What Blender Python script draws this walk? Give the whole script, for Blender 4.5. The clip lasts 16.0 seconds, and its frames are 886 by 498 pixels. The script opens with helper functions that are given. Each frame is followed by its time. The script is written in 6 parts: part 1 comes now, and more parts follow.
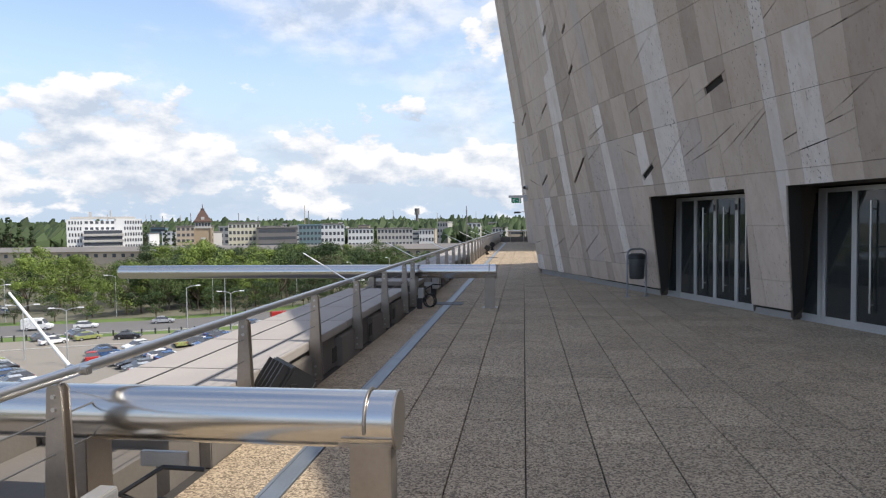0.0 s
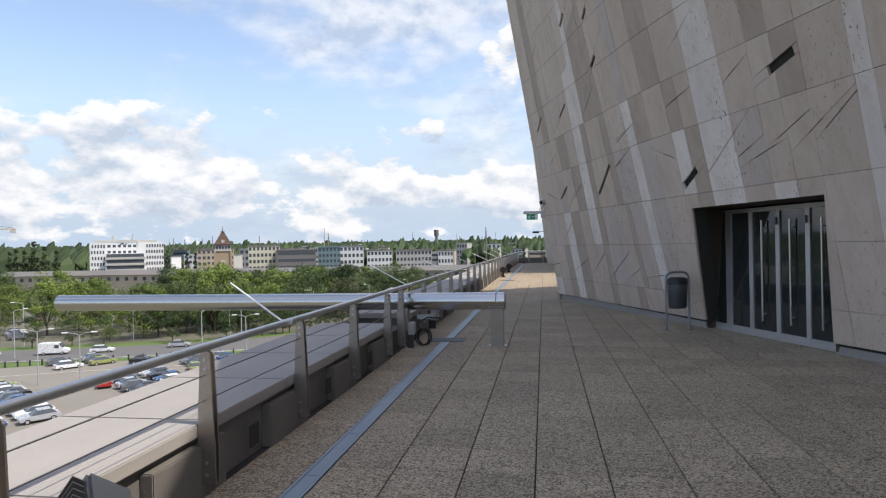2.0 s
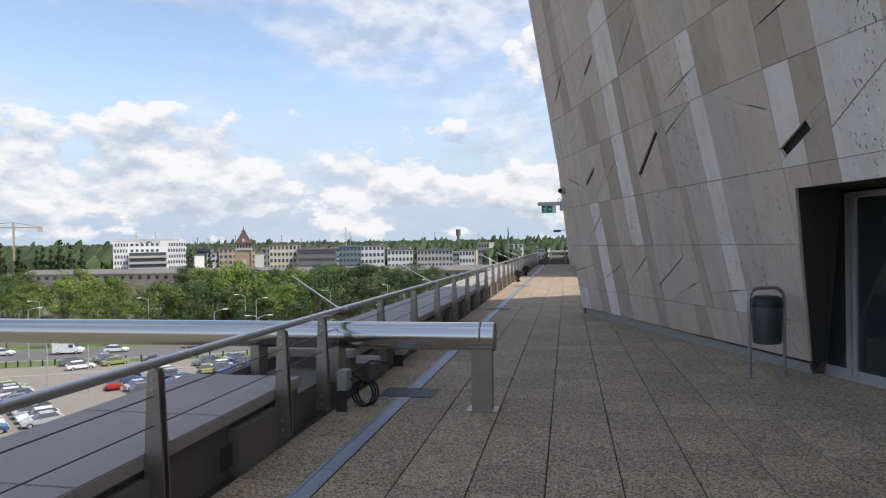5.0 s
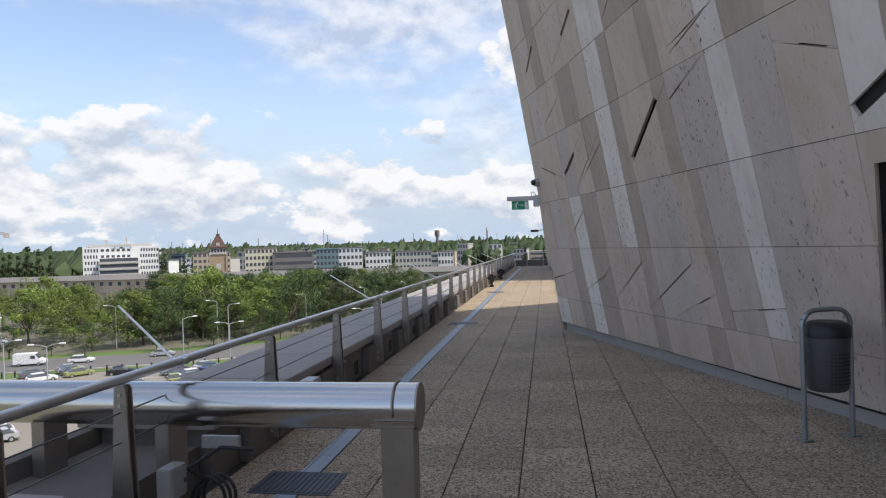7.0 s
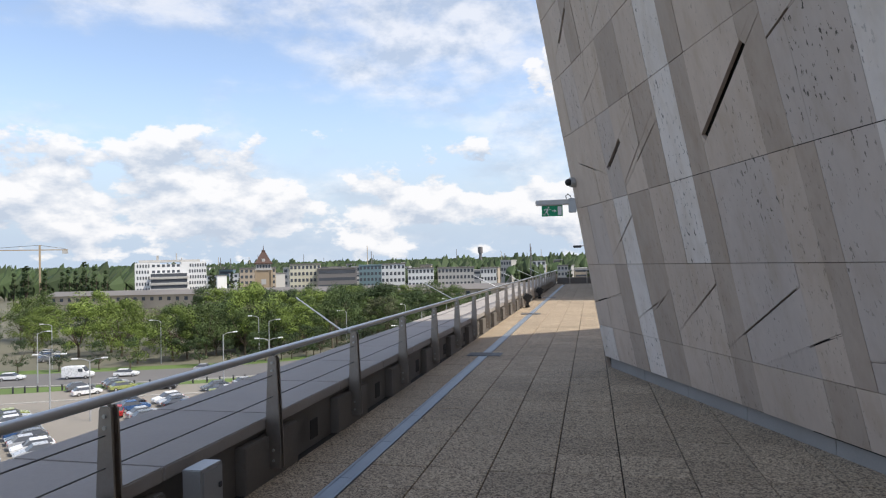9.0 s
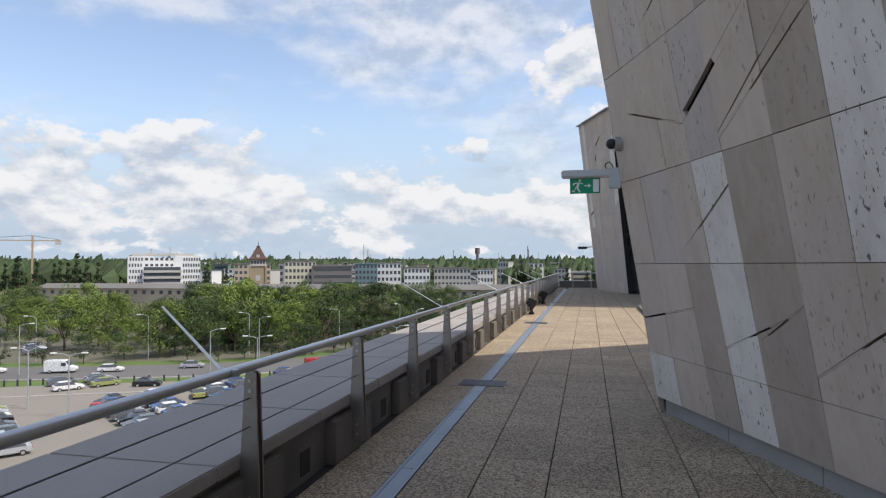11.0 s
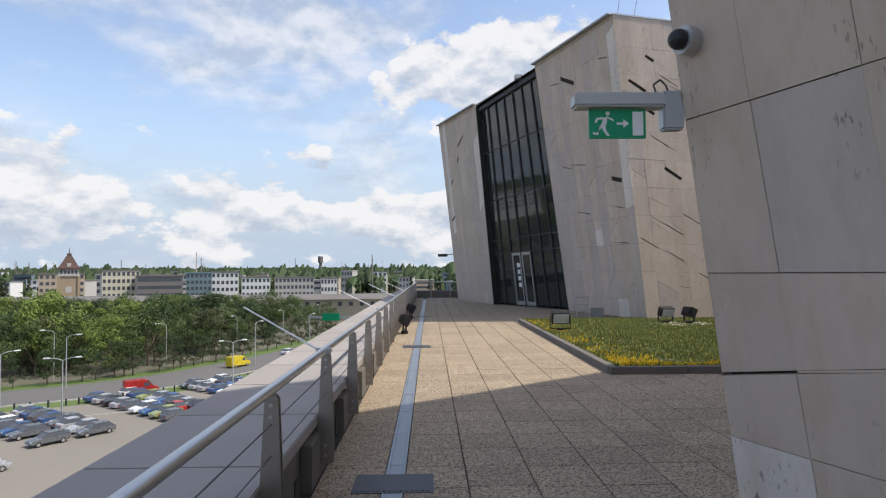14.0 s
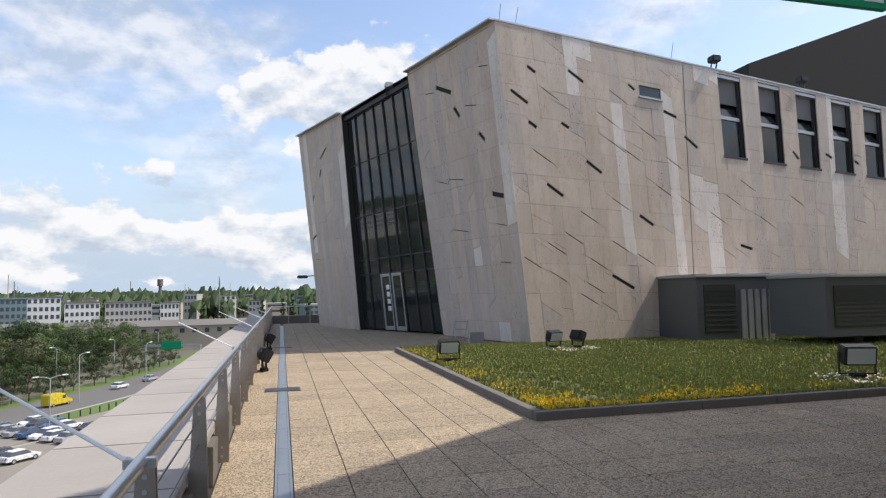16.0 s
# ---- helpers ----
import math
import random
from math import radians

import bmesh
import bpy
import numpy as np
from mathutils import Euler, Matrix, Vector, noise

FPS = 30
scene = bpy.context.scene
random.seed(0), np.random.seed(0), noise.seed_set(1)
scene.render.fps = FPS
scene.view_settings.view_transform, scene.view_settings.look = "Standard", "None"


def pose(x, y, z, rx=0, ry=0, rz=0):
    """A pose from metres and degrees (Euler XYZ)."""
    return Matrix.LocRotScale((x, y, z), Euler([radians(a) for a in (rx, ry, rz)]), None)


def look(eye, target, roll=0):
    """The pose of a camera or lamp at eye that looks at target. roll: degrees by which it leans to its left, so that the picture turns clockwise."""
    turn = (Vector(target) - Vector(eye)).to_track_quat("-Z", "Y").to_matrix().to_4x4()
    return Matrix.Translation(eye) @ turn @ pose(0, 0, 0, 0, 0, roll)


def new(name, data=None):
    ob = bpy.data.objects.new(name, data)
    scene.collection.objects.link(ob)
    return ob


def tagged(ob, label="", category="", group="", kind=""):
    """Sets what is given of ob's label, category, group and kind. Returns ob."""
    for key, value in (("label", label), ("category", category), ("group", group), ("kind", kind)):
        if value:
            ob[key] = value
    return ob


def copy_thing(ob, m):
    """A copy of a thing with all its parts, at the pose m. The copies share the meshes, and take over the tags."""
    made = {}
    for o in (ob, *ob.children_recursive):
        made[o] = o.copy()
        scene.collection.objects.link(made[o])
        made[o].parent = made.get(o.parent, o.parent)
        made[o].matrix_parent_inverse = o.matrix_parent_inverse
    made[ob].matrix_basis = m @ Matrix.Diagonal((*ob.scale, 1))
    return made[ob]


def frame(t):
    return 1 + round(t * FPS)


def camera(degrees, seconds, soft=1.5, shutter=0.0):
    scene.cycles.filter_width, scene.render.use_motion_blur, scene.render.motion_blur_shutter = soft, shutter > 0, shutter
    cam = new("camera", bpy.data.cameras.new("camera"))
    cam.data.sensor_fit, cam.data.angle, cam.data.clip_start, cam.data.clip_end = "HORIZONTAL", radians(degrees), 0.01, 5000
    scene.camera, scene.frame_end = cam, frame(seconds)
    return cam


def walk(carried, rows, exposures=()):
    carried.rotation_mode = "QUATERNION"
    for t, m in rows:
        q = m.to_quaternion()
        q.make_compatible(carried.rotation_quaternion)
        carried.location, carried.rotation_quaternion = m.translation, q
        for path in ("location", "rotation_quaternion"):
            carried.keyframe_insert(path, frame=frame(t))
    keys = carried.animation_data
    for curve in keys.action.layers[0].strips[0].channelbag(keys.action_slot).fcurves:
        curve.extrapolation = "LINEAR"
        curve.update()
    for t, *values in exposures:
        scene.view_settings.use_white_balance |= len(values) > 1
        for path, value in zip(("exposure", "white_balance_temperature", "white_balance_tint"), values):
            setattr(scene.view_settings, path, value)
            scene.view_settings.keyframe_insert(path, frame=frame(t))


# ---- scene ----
cam = camera(70.6, 16.0, soft=1.2)
PATH = [
    (0, (1.593, -0.578, 1.662), (1.337, 1.404, 1.583), -0.7),
    (0.5, (1.652, -0.072, 1.685), (1.338, 1.902, 1.607), -1.3),
    (1, (1.632, 0.531, 1.654), (1.305, 2.503, 1.592), -1.0),
    (1.5, (1.632, 1.142, 1.644), (1.386, 3.127, 1.601), -1.0),
    (2, (1.682, 1.759, 1.621), (1.364, 3.733, 1.611), -1.1),
    (2.5, (1.691, 2.35, 1.602), (1.406, 4.329, 1.635), -0.9),
    (3, (1.723, 3.0, 1.592), (1.309, 4.956, 1.641), -0.9),
    (3.5, (1.722, 3.644, 1.63), (1.344, 5.608, 1.654), -1.1),
    (3.7, (1.745, 3.926, 1.608), (1.386, 5.893, 1.637), -1.2),
    (5.8, (1.775, 6.669, 1.662), (1.372, 8.628, 1.633), -0.8),
    (6, (1.797, 6.91, 1.683), (1.408, 8.872, 1.662), -1.1),
    (6.5, (1.811, 7.589, 1.707), (1.44, 9.554, 1.694), -1.7),
    (7, (1.821, 8.142, 1.671), (1.497, 10.115, 1.663), -1.7),
    (7.5, (1.859, 8.706, 1.655), (1.555, 10.682, 1.633), -1.6),
    (8, (1.877, 9.252, 1.642), (1.54, 11.223, 1.669), -1.6),
    (8.5, (1.916, 9.795, 1.632), (1.442, 11.738, 1.68), -1.6),
    (9, (1.921, 10.427, 1.635), (1.462, 12.373, 1.684), -1.5),
    (9.2, (1.926, 10.694, 1.623), (1.48, 12.643, 1.676), -1.2),
    (11.3, (1.299, 13.753, 1.571), (0.848, 15.701, 1.621), -0.1),
    (11.5, (1.255, 14.026, 1.588), (0.815, 15.976, 1.641), -0.2),
    (12, (1.05, 14.618, 1.58), (0.703, 16.587, 1.627), 0.3),
    (12.5, (0.865, 15.142, 1.565), (0.601, 17.124, 1.618), 0.1),
    (13, (0.622, 15.705, 1.571), (0.445, 17.697, 1.626), 0.0),
    (13.5, (0.442, 16.209, 1.583), (0.422, 18.208, 1.642), -0.5),
    (14, (0.298, 16.767, 1.589), (0.342, 18.766, 1.664), -0.4),
    (14.5, (0.193, 17.311, 1.623), (0.421, 19.295, 1.731), -0.5),
    (15, (0.076, 17.923, 1.624), (0.411, 19.889, 1.765), -0.7),
    (15.5, (0.009, 18.429, 1.622), (0.432, 20.378, 1.765), -0.7),
    (16, (0.001, 19.0, 1.625), (0.501, 20.932, 1.764), -1.0),
]
walk(cam, [(t, look(eye, target, roll)) for t, eye, target, roll in PATH],
     exposures=[(0.0, -0.02), (2.5, -0.08), (3.7, -0.14), (7.0, -0.10), (9.2, -0.08), (12.0, -0.28), (13.0, -0.26), (14.5, -0.15), (16.0, -0.10)])

# ---------------- light ----------------
SUN_EL, SUN_AZ = radians(56), radians(98)     # azimuth measured clockwise from +y
sun_from = Vector((math.sin(SUN_AZ) * math.cos(SUN_EL), math.cos(SUN_AZ) * math.cos(SUN_EL), math.sin(SUN_EL)))
sun = new("sun", bpy.data.lights.new("sun", "SUN"))
sun.data.energy, sun.data.angle, sun.data.color = 5.0, radians(0.6), (1.0, 0.935, 0.83)
sun.matrix_world = look(sun_from * 100, (0, 0, 0))


def make_world():
    w = bpy.data.worlds.new("sky")
    scene.world = w
    w.use_nodes = True
    nt = w.node_tree
    nt.nodes.clear()
    N, L = nt.nodes.new, nt.links.new
    out, bg, sky = N("ShaderNodeOutputWorld"), N("ShaderNodeBackground"), N("ShaderNodeTexSky")
    sky.sky_type, sky.sun_disc = "NISHITA", False
    sky.sun_elevation, sky.sun_rotation = SUN_EL, SUN_AZ
    sky.air_density, sky.dust_density, sky.ozone_density = 1.0, 1.2, 1.5
    co = N("ShaderNodeTexCoord")
    sep = N("ShaderNodeSeparateXYZ")
    L(co.outputs["Generated"], sep.inputs[0])

    def m(op, a, b=None, c=None, clamp=False):
        n = N("ShaderNodeMath")
        n.operation, n.use_clamp = op, clamp
        for i, v in enumerate((a, b, c)):
            if v is None:
                continue
            if isinstance(v, (int, float)):
                n.inputs[i].default_value = v
            else:
                L(v, n.inputs[i])
        return n.outputs[0]
    x, y, z = sep.outputs
    # bearing and height of the direction, so that the cumulus stand on a level base
    az = m("ARCTAN2", x, y)
    el = m("MAXIMUM", z, 0.0)

    def puffs(sx, sz, seed, detail, rough, up=0.0):
        c = N("ShaderNodeCombineXYZ")
        L(m("MULTIPLY", az, sx), c.inputs[0])
        L(m("MULTIPLY", m("ADD", el, up), sz), c.inputs[1])
        c.inputs[2].default_value = seed
        t = N("ShaderNodeTexNoise")
        t.inputs["Scale"].default_value, t.inputs["Detail"].default_value, t.inputs["Roughness"].default_value = 1.0, detail, rough
        L(c.outputs[0], t.inputs["Vector"])
        return t.outputs["Fac"]

    def ramp(v, lo, hi):
        r = N("ShaderNodeMapRange")
        r.interpolation_type = "SMOOTHSTEP"
        r.inputs["From Min"].default_value, r.inputs["From Max"].default_value = lo, hi
        L(v, r.inputs["Value"])
        return r.outputs[0]
    low = puffs(8.5, 15.0, 3.7, 10, 0.57)
    above = puffs(8.5, 15.0, 3.7, 10, 0.57, 0.02)
    groups = puffs(3.1, 5.0, 8.4, 3, 0.5)
    # a belt of cumulus over the horizon, blue above it, thin veils higher up, one tower of cloud in the north
    belt = m("SUBTRACT", m("ADD", 0.075, m("MULTIPLY", groups, 0.17)), m("MULTIPLY", m("ABSOLUTE", m("SUBTRACT", el, 0.095)), 2.0))
    da, de = m("DIVIDE", m("SUBTRACT", az, 0.13), 0.22), m("DIVIDE", m("SUBTRACT", el, 0.31), 0.10)
    heap = m("MULTIPLY", m("MAXIMUM", m("SUBTRACT", 1.0, m("ADD", m("MULTIPLY", da, da), m("MULTIPLY", de, de))), -2.5), 0.24)
    cumulus = ramp(m("ADD", low, m("MAXIMUM", belt, heap)), 0.53, 0.60)
    high = puffs(2.4, 6.0, 11.3, 9, 0.58)
    veil = m("MULTIPLY", ramp(m("ADD", high, m("MULTIPLY", ramp(el, 0.18, 0.38), 0.09)), 0.53, 0.72), 0.75)
    cloud = m("MAXIMUM", cumulus, veil)
    shade = m("ADD", m("MULTIPLY", m("SUBTRACT", low, above), 5.5), 0.60, None, True)
    tone = N("ShaderNodeMix")
    tone.data_type = "RGBA"
    tone.inputs[6].default_value, tone.inputs[7].default_value = (5.9, 6.7, 8.0, 1), (10.6, 10.5, 10.6, 1)
    L(shade, tone.inputs[0])
    lift = N("ShaderNodeMix")
    lift.data_type, lift.blend_type = "RGBA", "MULTIPLY"
    lift.inputs[0].default_value = 1.0
    lift.inputs[7].default_value = (2.85, 2.62, 2.50, 1)
    L(sky.outputs[0], lift.inputs[6])
    mix = N("ShaderNodeMix")
    mix.data_type = "RGBA"
    L(m("MULTIPLY", cloud, 0.93), mix.inputs[0])
    haze = N("ShaderNodeMix")
    haze.data_type = "RGBA"
    haze.inputs[7].default_value = (5.9, 7.1, 8.7, 1)
    L(m("SUBTRACT", 1.0, ramp(el, 0.02, 0.30)), haze.inputs[0])
    L(lift.outputs[2], haze.inputs[6])
    L(haze.outputs[2], mix.inputs[6])
    L(tone.outputs[2], mix.inputs[7])
    L(mix.outputs[2], bg.inputs[0])
    bg.inputs[1].default_value = 0.10
    L(bg.outputs[0], out.inputs[0])


make_world()
scene.view_settings.exposure = 0.0

# ---------------- materials ----------------


def mat(name, color, rough=0.7, metal=0.0, var=0.12, scale=3.0, fine=60.0, bump=0.15, island=0.0, random_tint=0.0, spec=0.4, stretch=(1, 1, 1), world=True):
    """A surface with broad staining, fine grain and relief; island / random_tint vary it from piece to piece."""
    m = bpy.data.materials.new(name)
    m.use_nodes = True
    nt = m.node_tree
    N, L = nt.nodes.new, nt.links.new
    b = nt.nodes["Principled BSDF"]
    b.inputs["Metallic"].default_value = metal
    b.inputs["Specular IOR Level"].default_value = spec
    if world:
        g = N("ShaderNodeNewGeometry").outputs["Position"]
    else:
        g = N("ShaderNodeTexCoord").outputs["Object"]
    mp = N("ShaderNodeMapping")
    mp.inputs["Scale"].default_value = stretch
    L(g, mp.inputs[0])

    def noise_tex(s, d):
        t = N("ShaderNodeTexNoise")
        t.inputs["Scale"].default_value, t.inputs["Detail"].default_value = s, d
        L(mp.outputs[0], t.inputs["Vector"])
        return t.outputs["Fac"]
    broad, grain = noise_tex(scale, 5), noise_tex(fine, 3)

    def add(a, c, k):
        n = N("ShaderNodeMath")
        n.operation = "MULTIPLY_ADD"
        L(a, n.inputs[0])
        n.inputs[1].default_value = k
        if isinstance(c, float):
            n.inputs[2].default_value = c
        else:
            L(c, n.inputs[2])
        return n.outputs[0]
    v = add(broad, 1.0 - var, var * 2)
    v = add(grain, v, var * 0.8)
    total = -var * 0.4
    if island:
        v = add(N("ShaderNodeNewGeometry").outputs["Random Per Island"], v, island * 2)
        total -= island
    if random_tint:
        v = add(N("ShaderNodeObjectInfo").outputs["Random"], v, random_tint * 2)
        total -= random_tint
    off = N("ShaderNodeMath")
    off.operation = "ADD"
    L(v, off.inputs[0])
    off.inputs[1].default_value = total
    mx = N("ShaderNodeMix")
    mx.data_type, mx.blend_type = "RGBA", "MULTIPLY"
    mx.inputs[0].default_value = 1.0
    mx.inputs[6].default_value = (*color, 1)
    L(off.outputs[0], mx.inputs[7])
    L(mx.outputs[2], b.inputs["Base Color"])
    L(add(broad, rough - 0.08, 0.16), b.inputs["Roughness"])
    if bump:
        bp = N("ShaderNodeBump")
        bp.inputs["Strength"].default_value, bp.inputs["Distance"].default_value = bump, 0.02
        L(grain, bp.inputs["Height"])
        L(bp.outputs[0], b.inputs["Normal"])
    return m


def speckle_mat(name, base, dark, light, scale=90.0, random_tint=0.1, bump=0.5, island=0.0):
    """Exposed-aggregate concrete: pebbles of several tones in a cement bed, with worn dark stains."""
    m = mat(name, base, 0.85, var=0.16, scale=1.1, fine=14.0, bump=0.0, random_tint=random_tint, island=island)
    nt = m.node_tree
    N, L = nt.nodes.new, nt.links.new
    b = nt.nodes["Principled BSDF"]
    g = N("ShaderNodeNewGeometry").outputs["Position"]
    vo = N("ShaderNodeTexVoronoi")
    vo.inputs["Scale"].default_value = scale
    L(g, vo.inputs["Vector"])
    rp = N("ShaderNodeValToRGB")
    e = rp.color_ramp.elements
    e[0].color, e[1].color = (*dark, 1), (*light, 1)
    e[0].position, e[1].position = 0.1, 0.85
    s = N("ShaderNodeSeparateColor")
    L(vo.outputs["Color"], s.inputs[0])
    L(s.outputs[0], rp.inputs[0])
    mx = N("ShaderNodeMix")
    mx.data_type, mx.blend_type = "RGBA", "MULTIPLY"
    mx.inputs[0].default_value = 1.0
    old = b.inputs["Base Color"].links[0].from_socket
    L(old, mx.inputs[6])
    L(rp.outputs[0], mx.inputs[7])
    L(mx.outputs[2], b.inputs["Base Color"])
    bp = N("ShaderNodeBump")
    bp.inputs["Strength"].default_value, bp.inputs["Distance"].default_value = bump, 0.004
    bp.invert = True
    L(vo.outputs["Distance"], bp.inputs["Height"])
    L(bp.outputs[0], b.inputs["Normal"])
    return m


def travertine(name, color, pits=0.35, tint=0.045, island=0.0):
    """Vein-cut travertine: soft streaks along the slab and dark open pits."""
    m = mat(name, color, 0.72, var=0.18, scale=1.6, fine=22.0, bump=0.06, random_tint=tint, island=island, stretch=(1, 1, 0.35))
    nt = m.node_tree
    N, L = nt.nodes.new, nt.links.new
    b = nt.nodes["Principled BSDF"]
    g = N("ShaderNodeNewGeometry").outputs["Position"]
    mp = N("ShaderNodeMapping")
    mp.inputs["Scale"].default_value = (1, 1, 0.32)
    L(g, mp.inputs[0])

    def tex(s, d, lo, hi):
        t = N("ShaderNodeTexNoise")
        t.inputs["Scale"].default_value, t.inputs["Detail"].default_value, t.inputs["Roughness"].default_value = s, d, 0.6
        L(mp.outputs[0], t.inputs["Vector"])
        r = N("ShaderNodeMapRange")
        r.inputs["From Min"].default_value, r.inputs["From Max"].default_value = lo, hi
        L(t.outputs["Fac"], r.inputs["Value"])
        return r.outputs[0]
    pit, veins = tex(34.0, 3, 0.615, 0.66), tex(6.0, 6, 0.46, 0.72)
    zone = tex(1.3, 2, 0.42, 0.62)

    def mul(a, c):
        n = N("ShaderNodeMath")
        n.operation = "MULTIPLY"
        L(a, n.inputs[0])
        if isinstance(c, float):
            n.inputs[1].default_value = c
        else:
            L(c, n.inputs[1])
        return n.outputs[0]

    def blend(fac, col):
        old = b.inputs["Base Color"].links[0].from_socket
        mx = N("ShaderNodeMix")
        mx.data_type = "RGBA"
        L(fac, mx.inputs[0])
        L(old, mx.inputs[6])
        mx.inputs[7].default_value = (*col, 1)
        L(mx.outputs[2], b.inputs["Base Color"])
    blend(mul(veins, 0.42), (color[0] * 0.72, color[1] * 0.64, color[2] * 0.52))
    blend(mul(mul(pit, zone), pits * 2.2), (0.08, 0.07, 0.055))
    return m


def glass_mat(name, tint, rough=0.03):
    m = bpy.data.materials.new(name)
    m.use_nodes = True
    b = m.node_tree.nodes["Principled BSDF"]
    b.inputs["Base Color"].default_value = (*tint, 1)
    b.inputs["Roughness"].default_value = rough
    b.inputs["Transmission Weight"].default_value = 0.55
    b.inputs["IOR"].default_value = 1.5
    b.inputs["Specular IOR Level"].default_value = 0.8
    return m


STONES = [travertine("travertine_beige", (0.536, 0.442, 0.366), 0.25), travertine("travertine_pale", (0.693, 0.629, 0.576), 0.45),
          travertine("travertine_sand", (0.420, 0.342, 0.280), 0.2), travertine("travertine_grey", (0.504, 0.433, 0.383), 0.5),
          travertine("travertine_buff", (0.567, 0.473, 0.398), 0.3)]
M_BACK = mat("dark_membrane", (0.035, 0.033, 0.03), 0.9, var=0.1)
M_PLINTH = mat("plinth_stone", (0.30, 0.285, 0.27), 0.7, var=0.2, scale=2)
M_TILE = speckle_mat("aggregate_tile", (0.84, 0.765, 0.635), (0.155, 0.13, 0.11), (0.56, 0.49, 0.41), 85, 0.11)
M_TILE_FAR = speckle_mat("aggregate_tile_far", (0.84, 0.765, 0.635), (0.155, 0.13, 0.11), (0.56, 0.49, 0.41), 85, 0.0, island=0.11)
M_JOINT = mat("joint_bed", (0.045, 0.042, 0.04), 0.95, var=0.2)
M_STEEL = mat("brushed_steel", (0.62, 0.605, 0.58), 0.20, 1.0, var=0.06, scale=1.5, fine=9, bump=0.0, stretch=(0.3, 8, 8))
M_RAIL = mat("satin_steel", (0.55, 0.55, 0.55), 0.33, 1.0, var=0.07, scale=3, fine=30, bump=0.02)
M_POST = mat("weathered_steel", (0.36, 0.325, 0.29), 0.42, 0.9, var=0.2, scale=5, fine=40, bump=0.05)
M_CABLE = mat("wire_rope", (0.16, 0.16, 0.16), 0.5, 0.8, var=0.1)
M_GALV = mat("galvanised_drain", (0.30, 0.335, 0.37), 0.5, 0.75, var=0.2, scale=3, fine=50, bump=0.08)
M_GRATE = mat("dark_grate_steel", (0.075, 0.08, 0.09), 0.5, 0.6, var=0.2)
M_LEDGE = mat("ledge_limestone", (0.335, 0.305, 0.28), 0.8, var=0.16, scale=1.3, fine=35, bump=0.1, random_tint=0.05)
M_KERB = mat("rendered_kerb", (0.155, 0.14, 0.125), 0.85, var=0.2, scale=1.8, fine=30, bump=0.15)
M_BLACK = mat("black_plastic", (0.02, 0.02, 0.021), 0.45, var=0.15)
M_DGREY = mat("anthracite_metal", (0.06, 0.06, 0.065), 0.5, 0.3, var=0.12, scale=2)
M_VENT = mat("grey_cladding", (0.115, 0.118, 0.12), 0.55, 0.2, var=0.12, scale=1.5)
M_LOUVRE = mat("louvre_dark", (0.05, 0.052, 0.045), 0.6, 0.2, var=0.1)
M_ZINC = mat("zinc_cap", (0.42, 0.43, 0.44), 0.45, 0.7, var=0.15)
M_ALU = mat("grey_aluminium", (0.46, 0.455, 0.45), 0.45, 0.6, var=0.06)
M_REVEAL = mat("brown_reveal", (0.075, 0.058, 0.045), 0.6, var=0.15)
M_GLASS = glass_mat("dark_glass", (0.06, 0.07, 0.07))
# near-black brown that stands in for the shade inside the rooms
M_INSIDE = mat("room_shade_brown", (0.06, 0.045, 0.04), 0.8, var=0.3, scale=0.7)
M_BINDARK = mat("bin_mesh_grey", (0.10, 0.105, 0.11), 0.5, 0.5, var=0.1)
M_BINTUBE = mat("bin_tube_grey", (0.30, 0.31, 0.33), 0.4, 0.7, var=0.1)
M_GREEN = mat("sign_green", (0.0, 0.30, 0.13), 0.4, var=0.05)
M_WHITE = mat("white_paint", (0.80, 0.80, 0.79), 0.45, var=0.04)
M_LAMPGLASS = mat("floodlight_glass", (0.52, 0.56, 0.58), 0.15, 0.2, var=0.05)
M_SOIL = mat("sedum_bed", (0.09, 0.095, 0.035), 0.95, var=0.4, scale=1.4, fine=25, bump=0.8)
M_SEDUM = mat("sedum_leaf", (0.21, 0.235, 0.065), 0.7, var=0.28, scale=0.6, fine=8, bump=0, island=0.25)
M_SEDUM2 = mat("sedum_ochre", (0.30, 0.27, 0.06), 0.7, var=0.25, scale=0.7, fine=8, bump=0, island=0.3)
M_FLOWER = mat("yellow_flower", (0.78, 0.55, 0.03), 0.6, var=0.15, scale=5, bump=0, island=0.2)
M_GRAVEL = mat("pale_gravel", (0.55, 0.50, 0.42), 0.9, var=0.2, scale=9, island=0.2)
M_GROUND = mat("park_ground", (0.13, 0.125, 0.09), 0.95, var=0.3, scale=0.03, fine=0.6, bump=0)
M_GRASS = mat("verge_grass", (0.10, 0.15, 0.04), 0.95, var=0.3, scale=0.1, fine=2, bump=0)
M_ASPHALT = mat("asphalt", (0.13, 0.125, 0.12), 0.9, var=0.15, scale=0.08, fine=2, bump=0)
M_PAVING = mat("parking_paving", (0.22, 0.20, 0.17), 0.9, var=0.12, scale=0.06, fine=1.5, bump=0)
M_KERBST = mat("kerb_concrete", (0.40, 0.38, 0.35), 0.85, var=0.15, scale=1)
M_BARK = mat("bark", (0.09, 0.07, 0.05), 0.9, var=0.3, scale=2)
